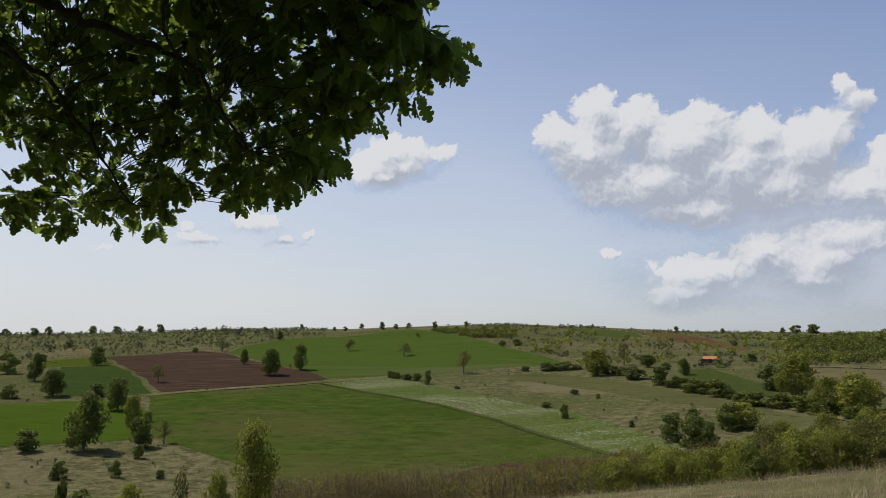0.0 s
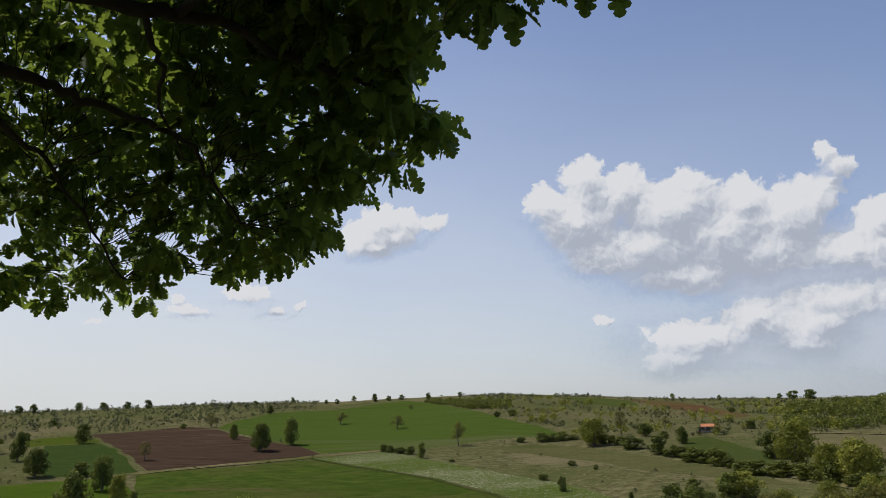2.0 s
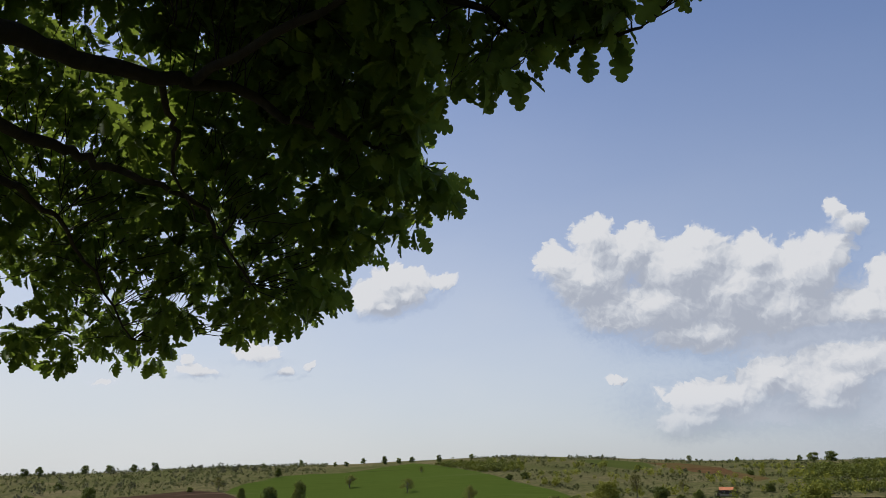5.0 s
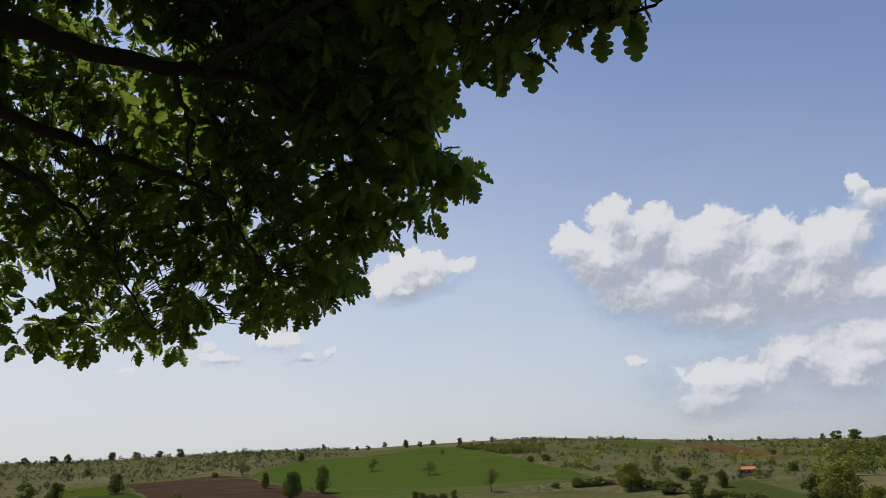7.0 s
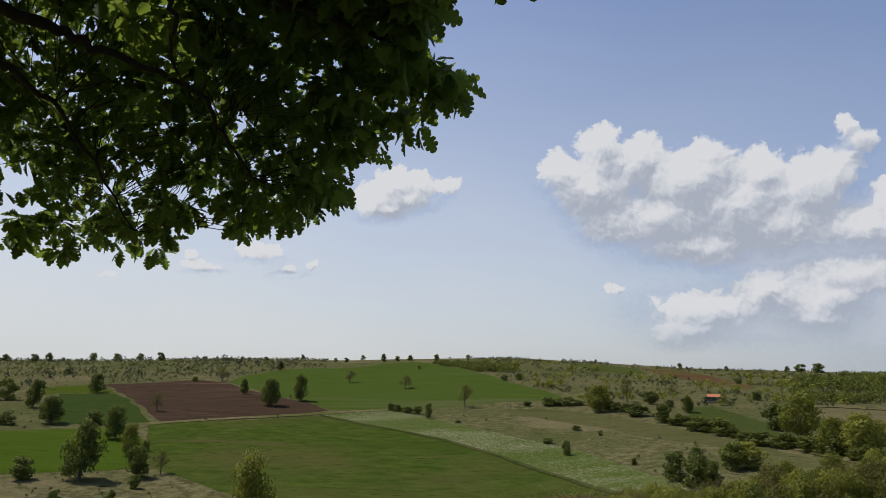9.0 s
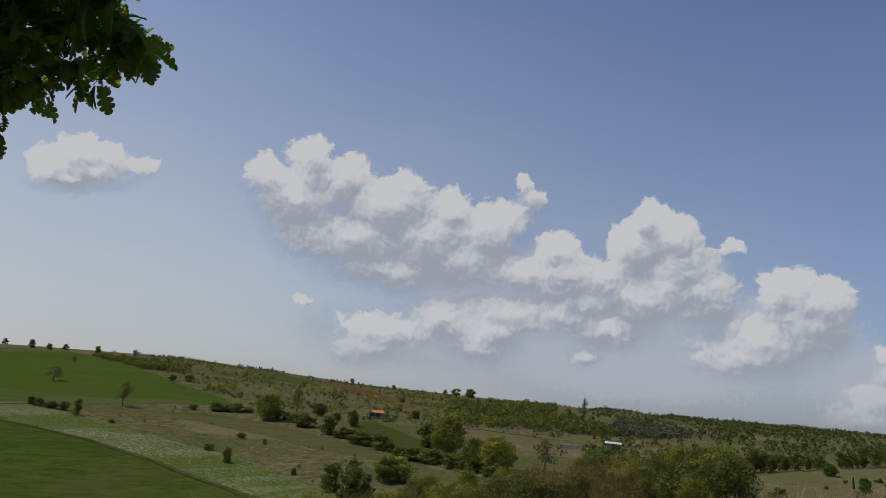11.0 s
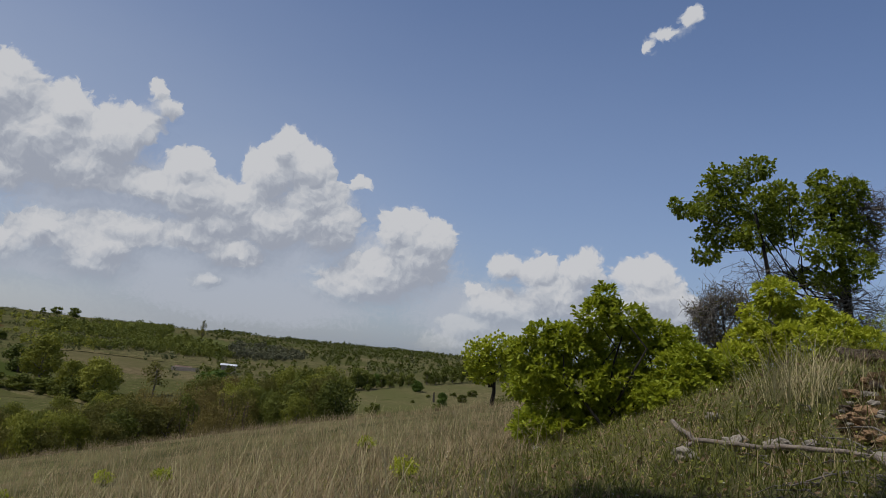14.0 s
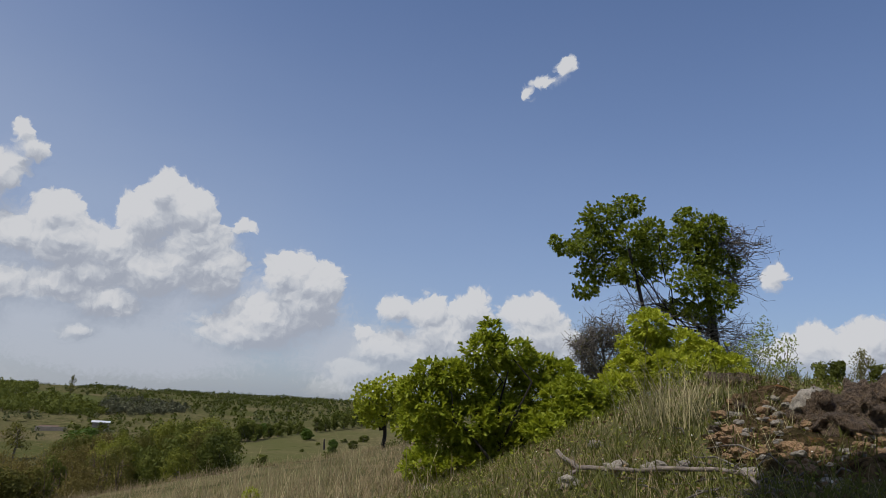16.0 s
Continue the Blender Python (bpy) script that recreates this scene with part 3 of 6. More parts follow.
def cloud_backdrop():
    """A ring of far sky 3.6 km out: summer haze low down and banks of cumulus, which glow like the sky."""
    m, n, l = nodes_of("cumulus_and_haze")
    n.clear()

    def math_node(op, a, b=None, c=None):
        k = n.new("ShaderNodeMath")
        k.operation = op
        for s, v in zip(k.inputs, (a, b, c)):
            if v is None:
                continue
            if isinstance(v, (int, float)):
                s.default_value = v
            else:
                l.new(v, s)
        return k.outputs[0]

    def step(x, lo, hi):
        k = n.new("ShaderNodeMapRange")
        k.interpolation_type = "SMOOTHSTEP"
        l.new(x, k.inputs[0])
        k.inputs[1].default_value, k.inputs[2].default_value = lo, hi
        return k.outputs[0]

    pos = n.new("ShaderNodeNewGeometry").outputs["Position"]
    sep = n.new("ShaderNodeSeparateXYZ")
    l.new(pos, sep.inputs[0])
    flat = math_node("SQRT", math_node("ADD", math_node("MULTIPLY", sep.outputs[0], sep.outputs[0]), math_node("MULTIPLY", sep.outputs[1], sep.outputs[1])))
    az = math_node("MULTIPLY", math_node("ARCTAN2", sep.outputs[0], sep.outputs[1]), 57.29578)
    el = math_node("MULTIPLY", math_node("ARCTAN2", math_node("SUBTRACT", sep.outputs[2], 0.9), flat), 57.29578)
    com = n.new("ShaderNodeCombineXYZ")
    l.new(az, com.inputs[0])
    l.new(el, com.inputs[1])
    here = com.outputs[0]

    # billows: the plane is bent by noise of three sizes
    for scale, amount in ((0.22, 1.7), (0.6, 1.2), (1.6, 0.5), (4.0, 0.22)):
        w = noise_node(n, l, scale, 3, 0.55, here)
        sub = n.new("ShaderNodeVectorMath")
        sub.operation = "SUBTRACT"
        l.new(w.outputs["Color"], sub.inputs[0])
        sub.inputs[1].default_value = (0.5, 0.5, 0.5)
        mul = n.new("ShaderNodeVectorMath")
        mul.operation = "MULTIPLY_ADD"
        l.new(sub.outputs[0], mul.inputs[0])
        mul.inputs[1].default_value = (amount, amount * 0.85, 0)
        l.new(here, mul.inputs[2])
        here = mul.outputs[0]

    group = bpy.data.node_groups.new("cloud_puffs", "ShaderNodeTree")
    group.interface.new_socket("Place", in_out="INPUT", socket_type="NodeSocketVector")
    group.interface.new_socket("Depth", in_out="OUTPUT", socket_type="NodeSocketFloat")
    gn, gl = group.nodes, group.links
    gi, go = gn.new("NodeGroupInput"), gn.new("NodeGroupOutput")
    best = None
    for cx, cy, rx, ry in CLOUD_WEST + CLOUD_MAIN + CLOUD_KNOB + CLOUD_SECOND + CLOUD_THIRD + CLOUD_LOW + CLOUD_EAST + CLOUD_FAR_EAST + CLOUD_PUFFS:
        s = gn.new("ShaderNodeVectorMath")
        s.operation = "MULTIPLY_ADD"
        gl.new(gi.outputs[0], s.inputs[0])
        s.inputs[1].default_value = (1 / rx, 1 / ry, 0)
        s.inputs[2].default_value = (-cx / rx, -cy / ry, 0)
        d = gn.new("ShaderNodeVectorMath")
        d.operation = "LENGTH"
        gl.new(s.outputs[0], d.inputs[0])
        k = gn.new("ShaderNodeMath")
        k.operation = "SUBTRACT"
        k.inputs[0].default_value = 1.1
        gl.new(d.outputs["Value"], k.inputs[1])
        k2 = gn.new("ShaderNodeMath")
        k2.operation = "MULTIPLY"
        gl.new(k.outputs[0], k2.inputs[0])
        k2.inputs[1].default_value = min(rx, ry) ** 0.5
        if best is None:
            best = k2.outputs[0]
        else:
            mx = gn.new("ShaderNodeMath")
            mx.operation = "SMOOTH_MAX"
            mx.inputs[2].default_value = 0.5
            gl.new(best, mx.inputs[0])
            gl.new(k2.outputs[0], mx.inputs[1])
            best = mx.outputs[0]
    gl.new(best, go.inputs[0])

    def depth(vec):
        g = n.new("ShaderNodeGroup")
        g.node_tree = group
        l.new(vec, g.inputs[0])
        return g.outputs[0]

    def shifted(dx, dy):
        a = n.new("ShaderNodeVectorMath")
        a.operation = "ADD"
        l.new(here, a.inputs[0])
        a.inputs[1].default_value = (dx, dy, 0)
        return a.outputs[0]

    # cauliflower relief: round cells of three sizes heaped on the puffs
    relief = bpy.data.node_groups.new("cloud_relief", "ShaderNodeTree")
    relief.interface.new_socket("Place", in_out="INPUT", socket_type="NodeSocketVector")
    relief.interface.new_socket("Height", in_out="OUTPUT", socket_type="NodeSocketFloat")
    rn, rl = relief.nodes, relief.links
    ri, ro, rg = rn.new("NodeGroupInput"), rn.new("NodeGroupOutput"), rn.new("ShaderNodeGroup")
    rg.node_tree = group
    rl.new(ri.outputs[0], rg.inputs[0])
    heap = rg.outputs[0]
    for scale, amount in ((0.50, 0.55), (1.15, 0.40), (2.6, 0.22), (5.5, 0.10)):
        vo = rn.new("ShaderNodeTexVoronoi")
        vo.feature = "SMOOTH_F1"
        vo.inputs["Scale"].default_value, vo.inputs["Smoothness"].default_value = scale, 0.35
        rl.new(ri.outputs[0], vo.inputs["Vector"])
        k = rn.new("ShaderNodeMath")
        k.operation = "MULTIPLY_ADD"
        rl.new(vo.outputs["Distance"], k.inputs[0])
        k.inputs[1].default_value, k.inputs[2].default_value = -amount, amount * 0.42
        add = rn.new("ShaderNodeMath")
        rl.new(heap, add.inputs[0])
        rl.new(k.outputs[0], add.inputs[1])
        heap = add.outputs[0]
    rl.new(heap, ro.inputs[0])

    def heaped(vec):
        q = n.new("ShaderNodeGroup")
        q.node_tree = relief
        l.new(vec, q.inputs[0])
        return q.outputs[0]

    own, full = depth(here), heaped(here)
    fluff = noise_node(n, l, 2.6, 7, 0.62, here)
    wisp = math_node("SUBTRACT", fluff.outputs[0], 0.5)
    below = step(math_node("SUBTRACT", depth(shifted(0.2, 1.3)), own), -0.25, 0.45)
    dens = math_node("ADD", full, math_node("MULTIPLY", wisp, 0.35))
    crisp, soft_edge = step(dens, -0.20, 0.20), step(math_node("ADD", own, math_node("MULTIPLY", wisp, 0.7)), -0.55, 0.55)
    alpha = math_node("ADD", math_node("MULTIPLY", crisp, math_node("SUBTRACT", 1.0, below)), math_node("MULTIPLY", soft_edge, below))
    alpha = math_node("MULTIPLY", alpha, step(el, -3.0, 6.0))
    # bright crests towards the sun, grey hollows and bases: shading painted into the glow
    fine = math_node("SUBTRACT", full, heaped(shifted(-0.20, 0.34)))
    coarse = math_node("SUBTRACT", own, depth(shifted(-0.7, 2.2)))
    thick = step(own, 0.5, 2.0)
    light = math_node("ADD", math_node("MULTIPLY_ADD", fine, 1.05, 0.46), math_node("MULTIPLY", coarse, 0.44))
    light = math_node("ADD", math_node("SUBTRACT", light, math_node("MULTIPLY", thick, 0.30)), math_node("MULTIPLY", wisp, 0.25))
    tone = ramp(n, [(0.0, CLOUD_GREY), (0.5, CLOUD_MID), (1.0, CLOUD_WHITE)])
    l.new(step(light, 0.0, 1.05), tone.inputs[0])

    # haze: thickest at the horizon and towards the sun
    low = math_node("POWER", math_node("SUBTRACT", 1.0, step(el, -4.0, 46.0)), 1.3)
    sunward = math_node("ADD", 0.53, math_node("MULTIPLY", math_node("COSINE", math_node("MULTIPLY", math_node("SUBTRACT", az, SUN_AZ + 20), 0.0174533)), 0.37))
    veil = math_node("MULTIPLY", math_node("MULTIPLY", low, sunward), HAZE)
    streak = noise_node(n, l, 0.05, 4, 0.5, com.outputs[0], (1, 2.2, 1))
    veil = math_node("MULTIPLY", veil, math_node("MULTIPLY_ADD", streak.outputs[0], 0.5, 0.75))
    haze = mixed(n, l, HAZE_COOL, HAZE_WARM, step(sunward, 0.35, 0.8))
    # thin grey cloud hanging between the banks
    soft = None
    for cx, cy, rx, ry in CLOUD_VEIL:
        s = n.new("ShaderNodeVectorMath")
        s.operation = "MULTIPLY_ADD"
        l.new(here, s.inputs[0])
        s.inputs[1].default_value = (1 / rx, 1 / ry, 0)
        s.inputs[2].default_value = (-cx / rx, -cy / ry, 0)
        d = n.new("ShaderNodeVectorMath")
        d.operation = "LENGTH"
        l.new(s.outputs[0], d.inputs[0])
        k = math_node("SUBTRACT", 1.0, d.outputs["Value"])
        soft = k if soft is None else math_node("SMOOTH_MAX", soft, k, 0.3)
    thin = math_node("MULTIPLY", step(math_node("ADD", soft, math_node("MULTIPLY", math_node("SUBTRACT", fluff.outputs[0], 0.5), 0.5)), -0.05, 0.65), 0.84)
    colour = mixed(n, l, haze, CLOUD_VEIL_TONE, math_node("MINIMUM", math_node("MULTIPLY", thin, 1.6), 1.0))
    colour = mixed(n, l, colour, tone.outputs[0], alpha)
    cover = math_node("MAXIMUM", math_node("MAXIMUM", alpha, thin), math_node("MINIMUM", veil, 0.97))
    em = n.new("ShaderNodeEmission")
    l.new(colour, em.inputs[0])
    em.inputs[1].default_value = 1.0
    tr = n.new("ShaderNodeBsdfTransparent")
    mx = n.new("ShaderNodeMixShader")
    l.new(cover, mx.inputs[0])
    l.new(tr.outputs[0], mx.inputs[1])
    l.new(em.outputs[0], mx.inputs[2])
    out = n.new("ShaderNodeOutputMaterial")
    l.new(mx.outputs[0], out.inputs[0])
    rings, turns = 24, 120
    verts, faces = [], []
    for i in range(rings + 1):
        e = radians(-5 + 52 * i / rings)
        for k in range(turns):
            a = 2 * math.pi * k / turns
            verts.append((3600 * math.cos(e) * math.sin(a), 3600 * math.cos(e) * math.cos(a), 3600 * math.sin(e)))
    for i in range(rings):
        for k in range(turns):
            b = i * turns
            faces.append((b + k, b + (k + 1) % turns, b + turns + (k + 1) % turns, b + turns + k))
    return mesh_object("backdrop", verts, faces, m, None, True)


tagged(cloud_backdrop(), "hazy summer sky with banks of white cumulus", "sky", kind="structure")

# ---- trees of the valley and the far hill ----
QUAD = [(-0.5, 0, -0.35), (0.5, 0, -0.35), (0.42, 0.16, 0.4), (-0.42, 0.16, 0.4)]


def tree_model(name, material, seed, crown=(0.18, 1.0), lobes=11, clumps=900, size=0.055, trunk=0.035, bark=None, sparse=0.0, slim=1.0):
    """A tree 1 high and about 1 wide: an Empty at its base, a forked trunk, a crown of leaf clumps on uneven lobes."""
    rng = np.random.default_rng(seed)
    root = new(name)
    bark = bark or M_FARBARK
    lo, hi = crown
    mid, half = (lo + hi) / 2, (hi - lo) / 2
    centres, parts = [], []
    for i in range(lobes):
        a, s = rng.uniform(0, 2 * math.pi), math.sqrt(rng.uniform(0.15, 1))
        h = -0.88 + 1.74 * (i + rng.uniform(0.1, 0.9)) / lobes
        w = math.sqrt(max(0.04, 1 - ((h + 0.18) / 1.12) ** 2)) * slim
        girth = rng.uniform(0.13, 0.19) * (1.0 if h < 0.3 else 0.85) * (0.5 + 0.5 * slim)
        centres.append((math.cos(a) * s * 0.29 * w, math.sin(a) * s * 0.29 * w, mid + h * half * 0.86, girth))
    tubes_list = [(wander(rng, (0, 0, -0.05), (rng.normal(0, 0.02), rng.normal(0, 0.02), mid), 0.03, 4), [trunk, trunk * 0.8, trunk * 0.65, trunk * 0.5, trunk * 0.35], 6)]
    for c in centres[::max(1, lobes // 8)]:
        z0 = rng.uniform(lo * 0.8, mid)
        tubes_list.append((wander(rng, (0, 0, z0), c[:3], 0.06, 3), [trunk * 0.4, trunk * 0.3, trunk * 0.2, trunk * 0.08], 4))
    v, f = tubes(tubes_list)
    mesh_object("trunk", v, f, bark, root, True)
    pl, way = [], []
    per = clumps // lobes
    for cx, cy, cz, cr in centres:
        d = rng.normal(0, 1, (per, 3))
        d /= np.linalg.norm(d, axis=1)[:, None]
        rad = cr * (0.45 + 0.60 * rng.random(per) ** 0.6)
        keep = rng.random(per) > sparse
        p = np.array([cx, cy, cz]) + d * rad[:, None] * np.array([1.12, 1.12, 0.9])
        p[:, 2] = np.maximum(p[:, 2], lo * 0.5 + 0.02)
        pl.append(p[keep])
        way.append(d[keep])
    pl = np.concatenate(pl)
    v, f = spread(QUAD, [(0, 1, 2, 3)], poses(facing(rng, np.concatenate(way)), pl, size * rng.uniform(0.6, 1.35, len(pl))))
    fast_mesh("crown", v, f, material, root)
    return root


def thicket_model(name, material, seed):
    """A clump of bare upright stems 1 high with thin budding foliage."""
    rng = np.random.default_rng(seed)
    root = new(name)
    st, tips = [], []
    for i in range(26):
        a, s = rng.uniform(0, 6.28), rng.uniform(0, 0.5)
        b = (math.cos(a) * s, math.sin(a) * s, -0.05)
        t = (b[0] * 1.3 + rng.normal(0, 0.07), b[1] * 1.3 + rng.normal(0, 0.07), rng.uniform(0.6, 1.0))
        line = wander(rng, b, t, 0.03, 4)
        st.append((line, [0.011, 0.009, 0.007, 0.005, 0.002], 3))
        for k in range(5):
            u = rng.uniform(0.35, 1.0)
            p0 = np.array(b) + (np.array(t) - np.array(b)) * u
            q = p0 + rng.normal(0, 0.08, 3) + np.array([0, 0, 0.08])
            st.append(([tuple(p0), tuple(q)], [0.005, 0.001], 3))
            tips.append(q)
    v, f = tubes(st)
    tagged(mesh_object("stem_mass", v, f, M_STEM, root), kind="stuff")
    tips = np.repeat(np.array(tips), 11, axis=0) + rng.normal(0, 0.055, (len(tips) * 11, 3))
    v, f = spread(QUAD, [(0, 1, 2, 3)], poses(turned(rng, len(tips), 0.3), tips, 0.020 * rng.uniform(0.5, 1.3, len(tips))))
    fast_mesh("foliage", v, f, material, root)
    return root


MODELS = {}


def models(kind):
    """The two or three shapes of a kind of tree; far kinds have fewer and larger leaf clumps than those at the foot of the slope."""
    if kind not in MODELS:
        MODELS[kind] = {
            "oak": lambda: [tree_model("oak_tree", M_FARDARK, 11 + i, (0.0, 1.0), 26, 3400, 0.038, 0.035) for i in range(3)],
            "bush": lambda: [tree_model("bush", M_FARDARK, 31 + i, (-0.06, 0.98), 16, 1300, 0.058, 0.03) for i in range(3)],
            "hedge": lambda: [tree_model("hedge_bush", M_FARMID, 41 + i, (-0.06, 0.98), 16, 1300, 0.058, 0.03) for i in range(3)],
            "light": lambda: [tree_model("spring_oak_tree", M_FARLIGHT, 71 + i, (0.0, 1.0), 24, 3600, 0.034, 0.03, None, 0.05) for i in range(3)],
            "slender": lambda: [tree_model("slender_spring_tree", M_FARLIGHT, 77, (0.20, 1.0), 26, 5400, 0.019, 0.018, M_BARK, 0.05, 0.62)],
            "pale": lambda: [tree_model("thinly_leaved_tree", M_FAROLIVE, 91 + i, (0.22, 1.0), 14, 1300, 0.030, 0.034, None, 0.2) for i in range(2)],
            "dark": lambda: [tree_model("dense_green_tree", M_DEEPGREEN, 101, (0.0, 1.0), 24, 4600, 0.036, 0.035)],
            "row": lambda: [tree_model("young_green_tree", M_FARMID, 105 + i, (0.04, 1.0), 14, 1500, 0.048, 0.03) for i in range(3)],
            "wood_mid": lambda: [tree_model("leafy_tree", M_FARMID, 51 + i, (0.10, 1.0), 24, 4600, 0.027, 0.024, M_FARBARK, 0.04) for i in range(3)],
            "wood_light": lambda: [tree_model("spring_tree", M_FARLIGHT, 61 + i, (0.30, 1.0), 22, 4400, 0.024, 0.022, M_FARBARK, 0.12) for i in range(3)],
            "wood_olive": lambda: [tree_model("olive_green_tree", M_FAROLIVE, 111 + i, (0.26, 1.0), 22, 4400, 0.024, 0.022, M_FARBARK, 0.12) for i in range(3)],
            "wood_brown": lambda: [tree_model("budding_tree", M_BROWN, 121 + i, (0.20, 1.0), 22, 4000, 0.021, 0.020, M_STEM, 0.15) for i in range(3)],
            "brown": lambda: [thicket_model("budding_thicket", M_BROWN, 131 + i) for i in range(3)],
            "green_thicket": lambda: [thicket_model("leafing_thicket", M_FARLIGHT, 141 + i) for i in range(2)],
        }[kind]()
    return MODELS[kind]


TREE_WORDS = {
    "oak": ("dark green broad-leaved oak standing in the fields", "tree"), "bush": ("dark green rounded bush on the field edge", "bush"),
    "hedge": ("green rounded bush in the hedge between meadows", "bush"), "light": ("spring oak with fresh yellow-green leaves", "tree"),
    "slender": ("slender spring tree with a dark trunk and yellow-green crown", "tree"),
    "pale": ("thinly leaved grey-green tree on the slope", "tree"), "dark": ("dense deep green broad tree by the valley wood", "tree"),
    "row": ("young green tree in the row above the meadow", "tree"), "wood_mid": ("green broad-leaved tree in the valley wood", "tree"),
    "wood_light": ("slim spring tree with airy yellow-green leaves", "tree"), "wood_olive": ("olive-green tree just coming into leaf", "tree"),
    "wood_brown": ("brownish tree in bud in the valley wood", "tree"),
    "brown": ("bare brownish thicket of upright budding stems", "thicket"), "green_thicket": ("thin thicket with fresh yellow-green leaves", "thicket"),
}
used = {}


def plant(kind, x, y, h, w, rng, group):
    """Stand one tree of a kind; the first of each model is the model itself."""
    pool = models(kind)
    i = int(rng.integers(len(pool)))
    turn = rng.uniform(0, 6.28)
    m = Matrix.Translation((x, y, height(x, y))) @ Matrix.Rotation(turn, 4, "Z") @ Matrix.Diagonal((w, w, h, 1))
    if (kind, i) in used:
        ob = used[(kind, i)].copy()
        scene.collection.objects.link(ob)
        for c in used[(kind, i)].children:
            k = c.copy()
            scene.collection.objects.link(k)
            k.parent = ob
    else:
        ob = pool[i]
        used[(kind, i)] = ob
    ob.matrix_basis = m
    label, cat = TREE_WORDS[kind]
    return tagged(ob, label, cat, group)


rng = np.random.default_rng(5)
for kind, group, places, high, wide in (
        ("oak", "oaks in the fields", FIELD_OAKS, 1.0, 1.05), ("bush", "bushes on the field edges", FIELD_BUSHES, 1.05, 1.25), ("bush", "bushes on the slope", FIELD_BUSHES_B, 1.05, 1.25),
        ("hedge", "hedge below the farm hut", HEDGE_BUSHES, 1.1, 1.3), ("pale", "thinly leaved trees", PALE_TREES, 1.0, 1.25), ("light", "spring oaks", LIGHT_OAKS, 1.0, 1.2),
        ("dark", "dense green trees", DARK_TREES, 1.0, 1.2), ("row", "row of young trees above the meadow", MEADOW_ROW, 1.0, 1.2), ("hedge", "bushes in the meadow", MEADOW_BUSHES, 1.0, 1.2),
        ("bush", "trees along the ridge", RIDGE_TREES, 1.2, 0.95)):
    for x, y, h, w in places:
        plant(kind, x, y, h * high, w * wide, rng, group)


def polar(az, r):
    return r * math.sin(radians(az)), r * math.cos(radians(az))


# the valley wood: how high its back and front rows rise, as angles seen from the knoll
WOOD_AZ = (-14, 0, 5, 9.3, 13.4, 17.5, 21.3, 25, 28.5, 32, 34, 36, 38, 40.3, 42.4, 44.5, 46.5)
WOOD_BACK = (-9.5, -9.2, -9.0, -8.2, -7.5, -6.7, -6.0, -5.0, -4.4, -3.6, -3.1, -2.6, -2.0, -1.7, -1.2, -0.6, -0.6)
WOOD_FRONT = (-10.3, -10.0, -9.9, -9.3, -8.7, -8.0, -7.4, -6.6, -6.1, -5.5, -5.2, -5.0, -4.4, -3.8, -3.2, -2.2, -1.8)


def wood(kinds, n, az, r, h, group, seed, fat=(0.55, 0.95)):
    """n trees of the valley wood over a sector, the back rows rising above the front ones."""
    g = np.random.default_rng(seed)
    for i in range(n):
        a, u = az[0] + (az[1] - az[0]) * (i + g.random()) / n, g.random()
        rr = r[0] + (r[1] - r[0]) * u
        x, y = polar(a, rr)
        lo, hi = float(np.interp(a, WOOD_AZ, WOOD_FRONT)), float(np.interp(a, WOOD_AZ, WOOD_BACK))
        top = lo + (hi - lo) * u ** 0.7 - abs(g.normal(0, 0.6))
        tall = EYE + rr * math.tan(radians(top)) - height(x, y)
        tall = min(h[1], max(h[0], tall)) * 1.06
        plant(kinds[int(g.integers(len(kinds)))], x, y, tall, tall * g.uniform(*fat), g, group)


wood(["brown"] * 4 + ["green_thicket"], 56, (-13, 4), (62, 86), (1.8, 4.0), "thicket at the foot of the slope", 1, (0.9, 1.5))
wood(["brown"] * 2 + ["green_thicket"] * 2 + ["wood_brown"], 50, (3, 15), (58, 84), (2.2, 5.0), "thicket at the foot of the slope", 5, (0.8, 1.2))
wood(["wood_light", "green_thicket", "wood_olive", "wood_light", "green_thicket", "brown"], 48, (11, 22), (58, 84), (2.6, 7.0), "valley wood", 2)
wood(["wood_light", "wood_olive", "wood_mid", "wood_light", "wood_olive"], 44, (21, 32), (56, 88), (3.0, 8.0), "valley wood", 3, (0.6, 1.0))
wood(["wood_brown", "wood_olive", "wood_brown", "brown", "wood_mid"], 36, (30, 38.5), (54, 92), (3.0, 8.0), "valley wood", 4, (0.6, 1.0))
wood(["wood_mid", "wood_olive", "wood_mid", "wood_light"], 34, (37.5, 46.3), (56, 96), (3.0, 8.0), "valley wood", 6, (0.65, 1.05))
plant("slender", *polar(-14.3, 45), 7.4, 5.2, rng, "spring oaks")
for kind, x, y, h, w in FORE_SHRUBS:
    plant(kind, x, y, h, w, rng, "shrubs on the near slope")


